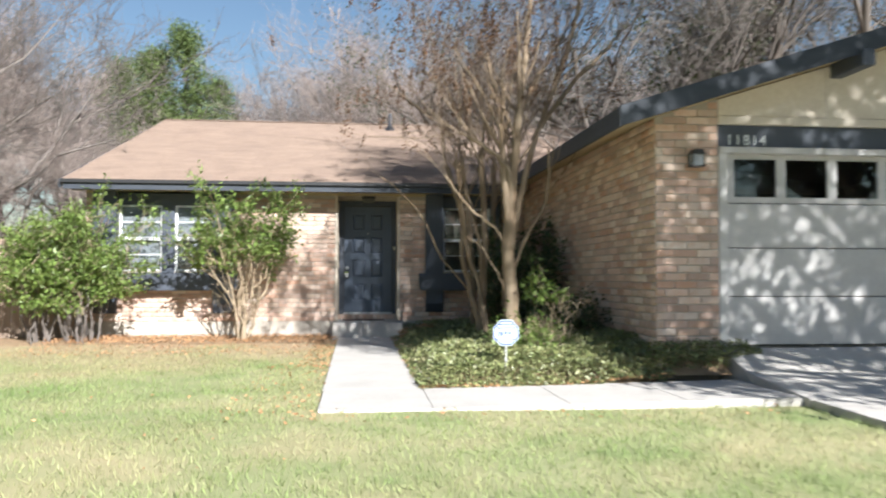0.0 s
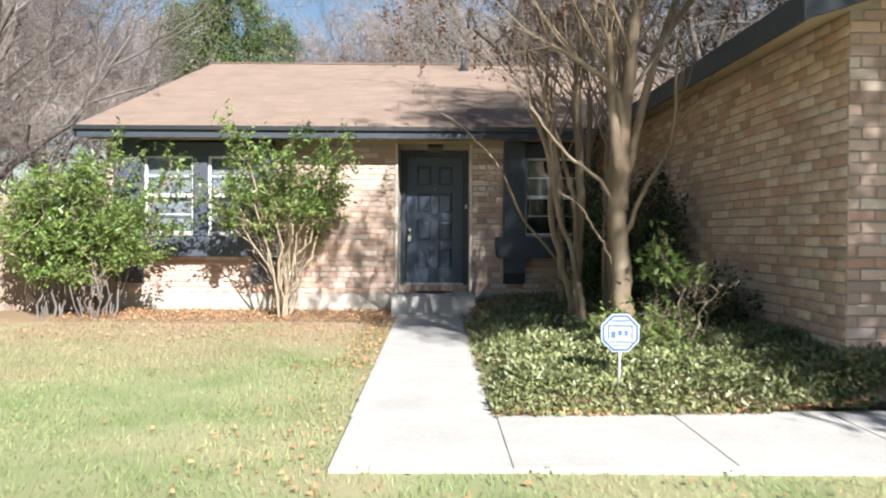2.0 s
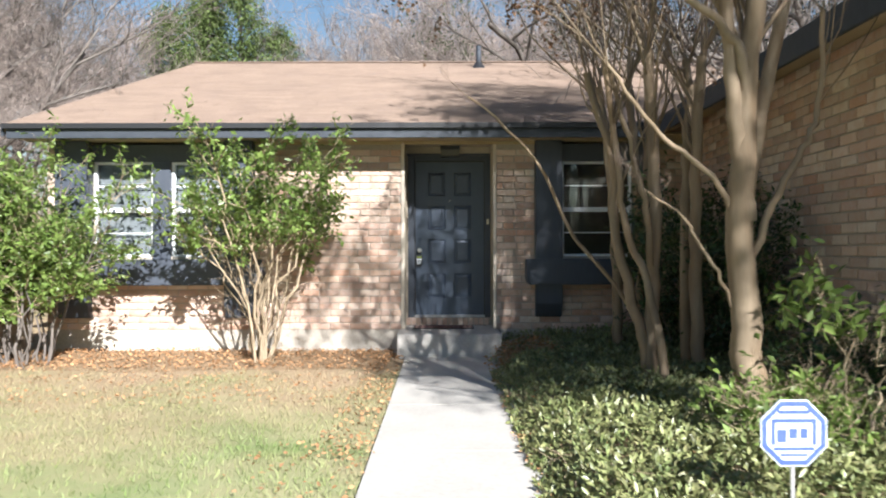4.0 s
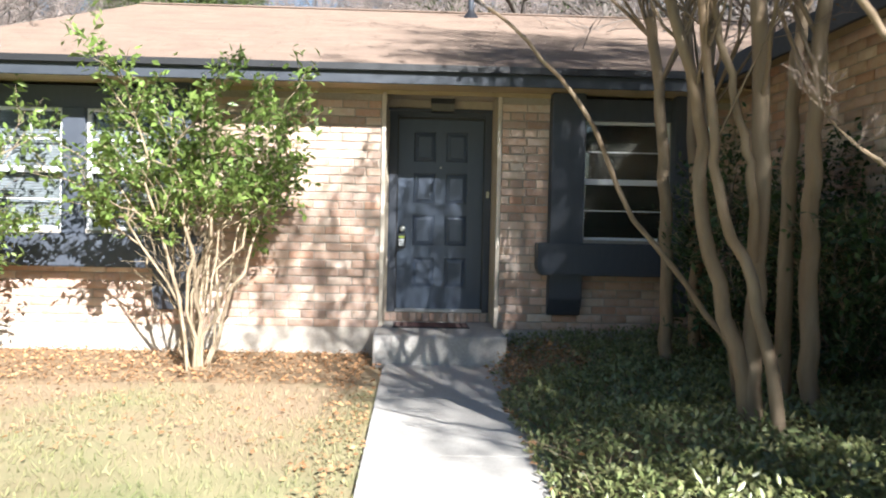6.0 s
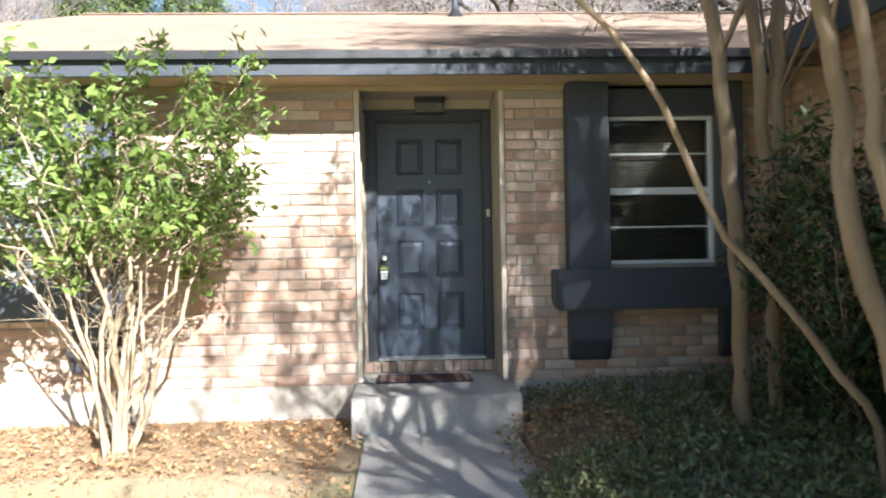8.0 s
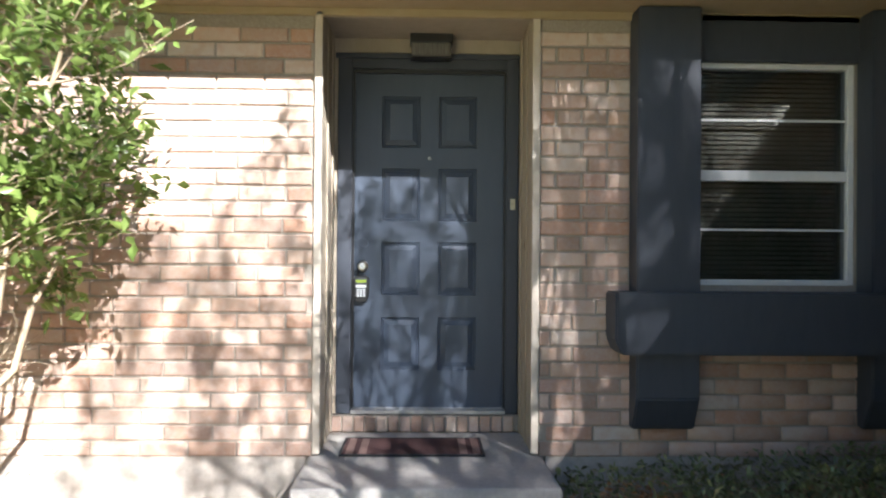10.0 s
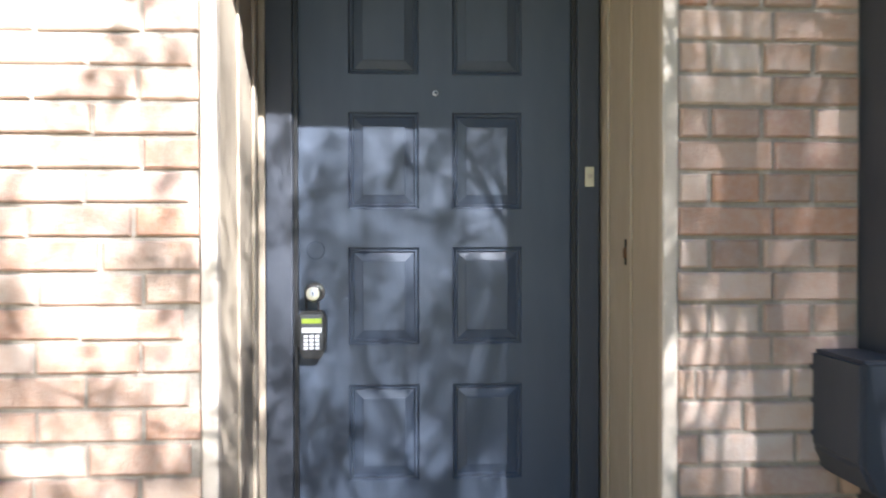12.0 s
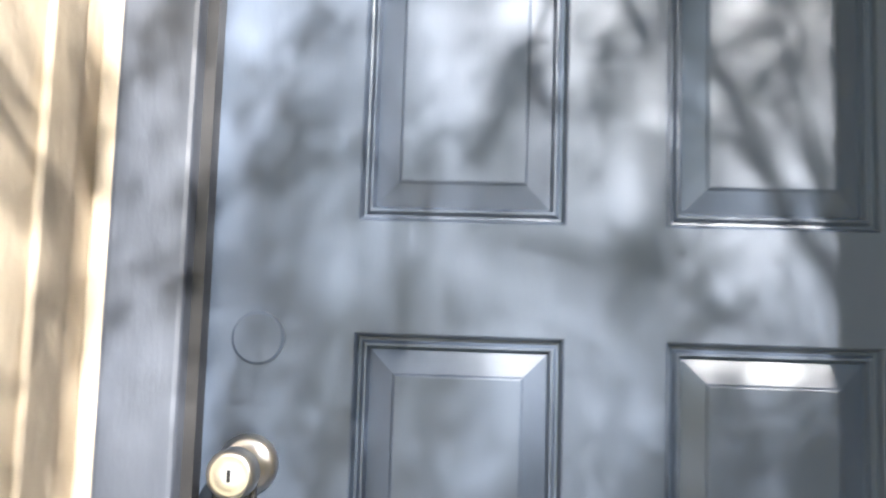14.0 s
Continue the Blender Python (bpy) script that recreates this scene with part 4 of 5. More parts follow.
# ---- trees and plants ----
def crape_myrtle(name, seed, stems, label, crown=1.0, kids=(4, 6), levels=3, pods=500):
    """Bare multi-stemmed tree: smooth stems, arching limbs, a haze of twigs with dry seed pods."""
    rng = np.random.default_rng(seed)
    base = stems[0][0][0]
    t = thing(name, base, label, "tree", "crape myrtles by the garage")
    store = [Tubes(), Tubes(), Tubes(), Singles()]
    tips = []
    for pts, r0, r1, shoots, length in stems:
        line = smooth_line(pts, 18)
        line[1:-1] += rng.normal(0, 0.008, line[1:-1].shape)
        tb = Tubes()
        tb.add(line, r0, r1, 10)
        link_mesh("trunk", tb.mesh("trunk"), M_BARK, t)
        d = unit(line[-1] - line[-3])
        for k in range(shoots):
            nd = unit(d + rng.normal(0, 0.42, 3) + np.array((0, 0, 0.25)))
            i = -1 - int(rng.integers(0, 5)) if k else -1
            sprout(rng, store, line[i], nd, length * rng.uniform(0.75, 1.2), r1 * 0.36, levels, 0.18, 0.5, kids, tips, 0.13, 0.60, thin=0.0011)
    for tb in store[3].all:
        link_mesh("limb", tb.mesh("limb"), M_BARK, t)
    for i, nm in ((2, "branch_mass"), (1, "twig_mass"), (0, "fine_twig_mass")):
        if store[i].v:
            link_mesh(nm, store[i].mesh(nm), M_TWIG, t, "bare grey-brown twigs", "stuff")
    tips = [q for q in tips if q[0][2] > 2.1]
    pick = rng.choice(len(tips), min(pods, len(tips)), replace=False)
    pv = []
    for i in pick:
        p, d = tips[i]
        for q in rng.normal(0, 1, (34, 3)):
            pv.append(p + d * 0.07 * q[0] + 0.042 * q)
    link_mesh("seed_pod_mass", leaf_mesh("seed_pod_mass", rng, pv, 0.030, 0.1, 1.0, aspect=0.8), M_POD, t, "clusters of dry brown seed pods", "stuff")
    return t


TREE_LABEL = "bare crape myrtle with smooth peeling trunk and dry seed pods"
crape_myrtle("crape_myrtle", 11, (
    (((1.65, -6.2, -0.30), (1.61, -6.2, 0.3), (1.575, -6.2, 0.95), (1.60, -6.2, 1.67), (1.69, -6.2, 2.6)), 0.098, 0.050, 9, 1.2),
    (((1.565, -6.2, 0.9), (1.44, -6.22, 1.20), (1.20, -6.28, 1.40), (1.02, -6.3, 1.55), (0.80, -6.35, 1.84)), 0.019, 0.009, 5, 0.9),
    (((1.59, -6.2, 0.72), (1.75, -6.2, 1.1), (1.92, -6.15, 1.38), (2.05, -6.1, 1.64), (2.08, -6.1, 2.2)), 0.024, 0.014, 6, 1.2),
    (((1.57, -6.2, 0.42), (1.45, -6.2, 0.68), (1.34, -6.2, 0.87), (1.22, -6.2, 1.06), (1.10, -6.2, 1.13)), 0.013, 0.006, 2, 0.2),
    (((1.62, -6.2, 1.55), (1.54, -6.25, 1.95), (1.32, -6.3, 2.17), (0.98, -6.3, 2.36)), 0.034, 0.016, 7, 1.3),
    (((1.60, -6.22, 1.0), (1.52, -6.22, 1.7), (1.48, -6.2, 2.5)), 0.052, 0.03, 8, 1.0),
    (((1.62, -6.15, 1.1), (1.74, -6.1, 1.7), (2.0, -5.9, 2.5), (2.35, -5.7, 3.3)), 0.045, 0.03, 9, 1.5),
    (((2.0, -5.9, 2.5), (2.45, -5.9, 3.1), (2.95, -5.7, 3.6), (3.2, -5.4, 3.9)), 0.03, 0.02, 7, 1.2),
    (((1.70, -6.15, 2.6), (2.1, -5.7, 3.3), (2.5, -5.2, 3.9)), 0.035, 0.02, 9, 1.2),
    (((2.35, -5.7, 3.3), (2.6, -5.65, 4.2), (2.75, -5.6, 5.1)), 0.03, 0.016, 8, 1.1),
    (((1.69, -6.2, 2.6), (1.85, -6.0, 3.8), (1.95, -5.9, 5.0)), 0.04, 0.016, 5, 1.0)),
    TREE_LABEL, pods=420, kids=(3, 4))
crape_myrtle("crape_myrtle", 12, (
    (((1.48, -4.56, -0.30), (1.46, -4.52, 0.09), (1.42, -4.5, 0.25), (1.35, -4.45, 0.54), (1.28, -4.4, 0.83), (1.26, -4.35, 1.10), (1.28, -4.3, 1.40), (1.23, -4.3, 1.65), (1.14, -4.3, 1.90), (1.05, -4.3, 2.25)), 0.047, 0.028, 4, 1.1),
    (((1.57, -4.78, -0.30), (1.54, -4.75, -0.06), (1.51, -4.7, 0.18), (1.48, -4.65, 0.43), (1.43, -4.6, 0.68), (1.35, -4.55, 0.90), (1.28, -4.5, 1.15), (1.26, -4.5, 1.38), (1.22, -4.5, 1.82), (1.15, -4.5, 2.30)), 0.036, 0.022, 4, 1.1),
    (((1.49, -4.55, -0.28), (1.51, -4.5, 0.22), (1.55, -4.45, 0.54), (1.56, -4.4, 0.87), (1.57, -4.4, 1.26), (1.55, -4.38, 1.76), (1.52, -4.38, 2.40)), 0.056, 0.042, 5, 1.3),
    (((1.52, -4.45, 0.72), (1.49, -4.5, 1.03), (1.44, -4.5, 1.28), (1.38, -4.5, 1.54), (1.29, -4.5, 1.83), (1.20, -4.5, 2.25)), 0.028, 0.018, 4, 1.0),
    (((1.66, -3.95, -0.25), (1.64, -3.9, 0.16), (1.50, -3.9, 0.34), (1.27, -3.9, 0.65), (1.07, -3.9, 0.87), (0.88, -3.9, 1.19), (0.75, -3.9, 1.52), (0.53, -3.95, 1.76), (0.33, -4.0, 1.96), (0.12, -4.1, 2.10)), 0.021, 0.009, 1, 0.3)),
    TREE_LABEL, pods=70, kids=(3, 4))
crape_myrtle("crape_myrtle", 13, (
    (((1.96, -4.2, -0.28), (1.95, -4.2, 0.32), (1.94, -4.2, 0.77), (1.94, -4.2, 1.21), (1.95, -4.2, 1.66), (2.0, -4.2, 2.40)), 0.056, 0.040, 7, 1.6),
    (((1.95, -3.9, -0.28), (1.95, -3.9, 0.58), (1.96, -3.9, 1.24), (1.96, -3.9, 1.78), (2.0, -3.9, 2.11), (1.96, -3.9, 2.45)), 0.048, 0.032, 7, 1.5)),
    TREE_LABEL, pods=60, kids=(3, 4))
crape_myrtle("crape_myrtle", 14, (
    (((1.70, -2.5, -0.30), (1.68, -2.5, 0.6), (1.62, -2.5, 1.5), (1.50, -2.5, 2.5)), 0.054, 0.038, 9, 1.5),
    (((1.98, -2.3, -0.30), (1.96, -2.3, 0.7), (1.93, -2.3, 1.5), (1.84, -2.3, 2.6)), 0.048, 0.036, 9, 1.5),
    (((2.10, -2.25, -0.30), (2.08, -2.2, 0.7), (2.07, -2.2, 1.5), (2.08, -2.2, 2.6)), 0.052, 0.038, 9, 1.5)),
    TREE_LABEL, pods=60, kids=(3, 4))


def shrub(name, seed, base, stems, reach, height, leaves, leaf_size, low, label, material, stem_r=0.013, spread=0.5, top_heavy=1.0, rad=None):
    """A leafy shrub on many thin stems with leaves along its outer shoots."""
    rng = np.random.default_rng(seed)
    b = np.array(base, dtype=float)
    t = thing(name, base, label, "shrub")
    store = [Tubes(), Tubes(), Tubes()]
    tips = []
    for k in range(stems):
        tb = Tubes()
        a = 2 * math.pi * (k + rng.uniform(-0.3, 0.3)) / stems
        out = reach * rng.uniform(0.2, 1.0)
        h = height * rng.uniform(0.5, 0.9)
        foot = b + np.array((math.cos(a), math.sin(a), 0)) * rng.uniform(0.02, 0.12 if low > 0.3 else 0.38)
        topp = b + np.array((math.cos(a) * out, math.sin(a) * out * (rad or 0.8), h))
        mid = 0.5 * (foot + topp) + np.array((-math.cos(a) * out * 0.08, -math.sin(a) * out * 0.08, 0.05)) + rng.normal(0, 0.04, 3)
        line = smooth_line((foot, mid, topp), 9)
        line[1:-1] += rng.normal(0, 0.042 if low > 0.3 else 0.03, line[1:-1].shape)
        tb.add(line, stem_r * rng.uniform(0.6, 1.6), stem_r * 0.45, 6)
        link_mesh("stem", tb.mesh("stem"), M_STEM if low > 0.3 else M_GREY_BARK, t, "bare lower stem" if low > 0.3 else "")
        for i in range(1, 9):
            if line[i][2] - b[2] < low * height:
                if low > 0.3:
                    sprout(rng, store, line[i], unit(rng.normal(0, 0.6, 3) + np.array((0, 0, 0.6))), 0.148 * height, stem_r * 0.4, 2, 0.15, 0.6, (2, 3), None, 0.18, 0.65)
                continue
            for _ in range(2):
                nd = unit(unit(line[i] - line[i - 1]) * 0.5 + rng.normal(0, spread, 3) * (1, 1, 0.5) + np.array((math.cos(a) * 0.4, math.sin(a) * 0.4, 0.15)))
                sprout(rng, store, line[i], nd, reach * 0.5 * rng.uniform(0.6, 1.2), stem_r * 0.45, 1, 0.15, 0.6, (3, 4), tips, 0.15, 0.65)
    for i, nm in ((1, "branch_mass"), (0, "twig_mass")):
        if store[i].v:
            link_mesh(nm, store[i].mesh(nm), M_STEM, t, "", "stuff")
    per = max(1, leaves // max(1, len(tips)))
    pts = []
    for p, d in tips:
        k = int(rng.poisson(per))
        for _ in range(k):
            q = p - d * rng.uniform(0, 0.28) + rng.normal(0, 0.035, 3)
            if q[2] > b[2] + low * height * 0.85 and q[1] < -0.95:
                pts.append(q)
    link_mesh("leaves", leaf_mesh("leaves", rng, pts, leaf_size, 0.0, 0.8), material, t, "many small glossy green leaves", "stuff")
    return t


shrub("shrub", 21, (-2.12, -1.62, G), 15, 0.92, 2.85, 6900, 0.082, 0.42, "tall leggy green shrub with bare tan stems below", M_LEAF, 0.017, 0.75)
shrub("shrub", 22, (-4.70, -1.80, G), 17, 0.98, 2.35, 10500, 0.080, 0.24, "broad dense green shrub before the window", M_LEAF, 0.014, 0.95)
shrub("shrub", 23, (-5.30, -1.75, G), 15, 0.86, 2.25, 8200, 0.080, 0.24, "broad dense green shrub before the window", M_LEAF, 0.014, 0.95)
shrub("shrub", 24, (2.3, -2.7, -0.2), 16, 0.62, 1.75, 9000, 0.062, 0.05, "green shrub among the tree trunks, leaves toned dark for shade", M_LEAF_SHADE, 0.008, rad=1.0)
shrub("shrub", 25, (2.4, -3.75, -0.2), 15, 0.55, 1.45, 7500, 0.058, 0.05, "green shrub against the garage wall, leaves toned dark for shade", M_LEAF_SHADE, 0.007, rad=1.0)
shrub("shrub", 26, (2.5, -5.5, -0.15), 14, 0.42, 0.62, 3600, 0.055, 0.05, "low weedy shrub at the garage wall, leaves toned dark for shade", M_LEAF_SHADE, 0.006, rad=1.4)
shrub("shrub", 27, (2.12, -6.5, -0.2), 5, 0.30, 1.08, 170, 0.095, 0.60, "sparse leafy sucker beside the tree trunk", M_LEAF, 0.008, rad=0.7)
shrub("shrub", 28, (1.75, -6.45, -0.26), 14, 0.36, 0.38, 2400, 0.062, 0.1, "low leafy mound round the tree foot", M_LEAF, 0.005, rad=0.8)


def vine_on_wall():
    rng = np.random.default_rng(31)
    t = thing("wall_vine", (2.88, -2.6, -0.2), "green vine climbing the garage brick wall, leaves toned dark for shade", "vine")
    pts = []
    for k in range(9):
        tb = Tubes()
        y = -3.4 + k * 0.22
        line = [np.array((2.885, y, -0.2))]
        for _ in range(9):
            line.append(line[-1] + np.array((rng.normal(0, 0.004), rng.normal(0.02, 0.07), rng.uniform(0.08, 0.26))))
        tb.add(line, 0.007, 0.003, 5)
        link_mesh("stem", tb.mesh("stem"), M_STEM, t)
        for q in line:
            for _ in range(26):
                pts.append(q + np.array((-abs(rng.normal(0.02, 0.03)), rng.normal(0, 0.11), rng.normal(0, 0.09))))
    link_mesh("leaves", leaf_mesh("leaves", rng, pts, 0.055, 0.3, 0.8, aspect=0.6), M_LEAF_SHADE, t, "", "stuff")


vine_on_wall()


def ground_cover():
    """Jasmine leaves all over the bed, a loose carpet with uneven height."""
    rng = np.random.default_rng(41)
    t = thing("ground_cover", (1.7, -4.5, -0.3), "dense glossy jasmine ground cover filling the bed", "ground cover", "", "stuff")
    n = 80000
    x, y = rng.uniform(0.40, 2.92, n), rng.uniform(-7.86, -0.8, n)
    near = rng.uniform(0, 1, n) < np.where(y < -5.0, 1.0, np.where(y < -2.5, 0.7, 0.45))
    bare = (y > -2.6) & (y < -1.1) & (x < 1.1)
    keep = near & ~(bare & (rng.uniform(0, 1, n) < 0.85)) & (y < -0.78)
    x, y = x[keep], y[keep]
    h = np.array([bed_z(a, b) + 0.07 * noise.noise((a * 2.3, b * 2.3, 1.0)) for a, b in zip(x, y)])
    edge = np.clip(np.minimum(x - 0.40, y + 7.86) / 0.25, 0.15, 1)
    z = h + edge * (0.17 * np.sqrt(rng.uniform(0, 1, len(x)))) + 0.0
    pts = np.stack((x, y, z), 1)
    m = 2600
    xc, yc = rng.uniform(2.85, 4.15, m), rng.uniform(-7.74, -7.42, m)
    ok = yc > -7.74 + 0.2 * np.clip((xc - 3.4) / 0.75, 0, 1)
    zc = -0.30 + 0.14 * np.clip((yc + 7.76) / 0.31, 0, 1) + 0.18 * rng.uniform(0, 1, m) ** 0.5 * np.clip((4.2 - xc) / 0.4, 0.2, 1)
    pts = np.concatenate((pts, np.stack((xc, yc, zc), 1)[ok]))
    link_mesh("leaves", leaf_mesh("leaves", rng, pts, 0.048, -0.5, 0.7, aspect=0.4), M_IVY, t, "", "stuff")
    tb = Tubes()
    for _ in range(900):
        q = np.array((rng.uniform(0.5, 2.9), rng.uniform(-7.7, -0.9), 0))
        q[2] = bed_z(q[0], q[1]) - 0.02
        tb.add((q, q + np.array((*rng.normal(0, 0.05, 2), 0.08)), q + np.array((*rng.normal(0, 0.10, 2), 0.16))), 0.003, 0.0015, 3)
    link_mesh("runners", tb.mesh("runners"), M_STEM, t, "", "stuff")


ground_cover()


def dead_leaves():
    rng = np.random.default_rng(51)
    t = thing("fallen_leaves", (-1, -2, G), "scattered brown fallen leaves and mulch", "fallen leaves", "", "stuff")
    rows = []
    for x0, x1, y0, y1, n in ((-5.2, -0.66, -2.2, -0.75, 3600), (-0.9, -0.54, -6.0, -1.3, 480), (0.5, 1.15, -2.7, -1.0, 700), (0.40, 2.9, -7.86, -7.68, 900), (0.38, 0.58, -7.8, -1.3, 500), (-6, -0.6, -14, -2.3, 120), (-5, -0.6, -4.2, -2.1, 800), (0.6, 2.9, -7.6, -0.9, 300), (-0.6, 3.4, -9.6, -9.02, 80), (-1.3, -0.5, -9.5, -5.5, 220)):
        x, y = rng.uniform(x0, x1, n), rng.uniform(y0, y1, n)
        if x0 > 0.3 and y1 < -0.8:
            z = np.array([bed_z(a, b) + (0.03 if y1 < -7 or x1 < 0.7 else 0.12) for a, b in zip(x, y)])
        else:
            z = np.full(n, G + 0.03) + 0.03 * np.clip((y + 2.6) / 1.4, 0, 1) + 0.012 * rng.uniform(0, 1, n)
        rows.append(np.stack((x, y, z), 1))
    link_mesh("leaves", leaf_mesh("leaves", rng, np.concatenate(rows), 0.038, 0.02, 0.25, aspect=0.55), M_DEAD, t, "", "stuff")


dead_leaves()


def lawn_blades():
    rng = np.random.default_rng(61)
    t = thing("grass", (-2, -8, G), "short patchy winter lawn grass, green and straw", "grass", "", "stuff")
    n = 150000
    x = rng.uniform(-7.5, 4.5, n)
    y = -2.0 - 13.0 * rng.uniform(0, 1, n) ** 0.9
    off = ~((x > -0.53) & (x < 4.6) & (y > -9.0)) & ~((x > 3.6) & (y > -15)) & ~((y > -2.5) & (rng.uniform(0, 1, n) < 0.75))
    patch = np.array([noise.noise((a * 0.8, b * 0.8, 4.0)) for a, b in zip(x, y)])
    off &= rng.uniform(-0.9, 0.6, n) < patch + 0.35
    x, y = x[off], y[off]
    n = len(x)
    b = np.stack((x, y, np.full(n, G + 0.005)), 1)
    a = rng.uniform(0, 2 * math.pi, n)
    h = rng.uniform(0.022, 0.055, n)[:, None]
    w = rng.uniform(0.0025, 0.0045, n)[:, None]
    side = np.stack((np.cos(a), np.sin(a), np.zeros(n)), 1)
    lean = np.stack((rng.normal(0, 0.45, n), rng.normal(0, 0.45, n), np.ones(n)), 1)
    v = np.stack((b - side * w, b + side * w, b + lean * h), 1).reshape(-1, 3)
    i = np.arange(n) * 3
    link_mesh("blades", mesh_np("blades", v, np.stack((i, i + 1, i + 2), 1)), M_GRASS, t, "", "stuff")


lawn_blades()


def bare_tree(name, seed, height, label, twig_mat, kids=(4, 6), spread=0.55, leaf=None, leaf_n=0, leaf_size=0.09, trunk_r=0.16, category="tree", at=(0, 0, 0), up=0.12, fork=0.3, levels=4, thin=0.006):
    """A tall deciduous tree, bare or thinly leaved."""
    rng = np.random.default_rng(seed)
    t = thing(name, at, label, category, "trees behind the house")
    at = np.array(at, dtype=float)
    store = [Tubes() for _ in range(4)] + [Singles()]
    tips = []
    fz = height * fork
    line = smooth_line((at + (0, 0, -0.2), at + (*rng.normal(0, 0.12, 2), fz * 0.5), at + (*rng.normal(0, 0.25, 2), fz)), 8)
    tb = Tubes()
    tb.add(line, trunk_r, trunk_r * 0.75, 9)
    link_mesh("trunk", tb.mesh("trunk"), M_GREY_BARK, t)
    limbs = 6
    for k in range(limbs):
        a = 2 * math.pi * k / limbs + rng.uniform(-0.4, 0.4)
        nd = unit(np.array((math.cos(a) * 0.75, math.sin(a) * 0.75, rng.uniform(0.5, 1.2))))
        sprout(rng, store, line[-1 - (k % 3)], nd, (height - fz) * rng.uniform(0.50, 0.72), trunk_r * 0.5, levels, up, spread, kids, tips, 0.16, 0.56, thin=thin)
    for tb in store[4].all:
        link_mesh("limb", tb.mesh("limb"), M_GREY_BARK, t)
    for i, nm in ((3, "branch_mass"), (2, "small_branch_mass"), (1, "twig_mass"), (0, "fine_twig_mass")):
        if store[i].v:
            link_mesh(nm, store[i].mesh(nm), M_GREY_BARK if i > 2 else twig_mat, t, "", "stuff")
    if leaf:
        pts = []
        per = max(1, leaf_n // len(tips))
        for p, d in tips:
            for _ in range(int(rng.poisson(per))):
                pts.append(p + rng.normal(0, 0.16, 3))
        link_mesh("leaves", leaf_mesh("leaves", rng, pts, leaf_size, 0.1, 0.8), leaf, t, "", "stuff")
    return t


bare_a = bare_tree("bare_tree", 71, 11.5, "leafless grey-brown winter tree behind the house", M_GREY_TWIG, at=(-4.0, 19.0, G), kids=(5, 7), spread=0.62)
bare_b = bare_tree("bare_tree", 72, 9.5, "leafless grey-brown winter tree behind the house", M_GREY_TWIG, at=(2.5, 17.0, G), kids=(5, 7), spread=0.7)
dark_tree = bare_tree("bare_tree", 76, 9.5, "dark-limbed leafless tree beside the house", M_GREY_BARK, at=(-10.3, 3.5, G), kids=(4, 6), spread=0.66, trunk_r=0.2, fork=0.18, levels=4, thin=0.006)
rng = np.random.default_rng(5)


def again(src, x, y, s):
    m = Matrix.Translation((x, y, G)) @ Matrix.Rotation(rng.uniform(0, 6.28), 4, "Z") @ Matrix.Diagonal((s, s, s * rng.uniform(0.9, 1.1), 1))
    copy_thing(src, m)


for x, y, s in ((-0.5, 23, 1.15), (4.5, 24, 1.2), (-2.5, 27, 1.1), (8, 20, 1.1), (1.5, 29, 1.25), (-8.5, 26, 0.95), (12, 26, 1.2), (-13.0, 14.0, 1.0), (-19, 22, 1.15), (-11.5, 6.0, 0.85), (-15, 5, 1.05), (-5.5, 24, 1.2), (2.8, 22, 1.15), (6.5, 27, 1.35), (-10.5, 15.5, 0.95)):
    again(bare_a, x, y, s)
for x, y, s in ((-6.2, 16.5, 0.8), (6.5, 16, 0.9), (-9.2, 11.0, 0.72), (-8.3, 4.5, 0.62), (-12.5, 1.5, 0.95), (-16, 9, 1.1), (-1.2, 15.5, 0.75), (10.5, 15, 1.0), (-22, 12, 1.2), (16, 22, 1.3)):
    again(bare_b, x, y, s)
oak = bare_tree("live_oak", 73, 12.5, "dark-limbed live oak with thin winter foliage", M_GREY_BARK, kids=(4, 6), spread=0.7, leaf=M_OAK, leaf_n=9000, leaf_size=0.10, trunk_r=0.3, at=(7.5, 6.0, G), up=0.05, fork=0.28, levels=3)
again(dark_tree, -14.5, 9.0, 1.2)
again(dark_tree, -8.4, 12.5, 0.8)
again(dark_tree, 0.8, 19.0, 1.05)
again(oak, 11.5, 2.0, 1.15)
for x, y, k in ((6.8, 4.0, 1.1), (9.6, 5.5, 1.25), (12.5, 4.0, 1.2)):
    again(dark_tree, x, y, k)
again(oak, 4.2, 10.5, 0.95)
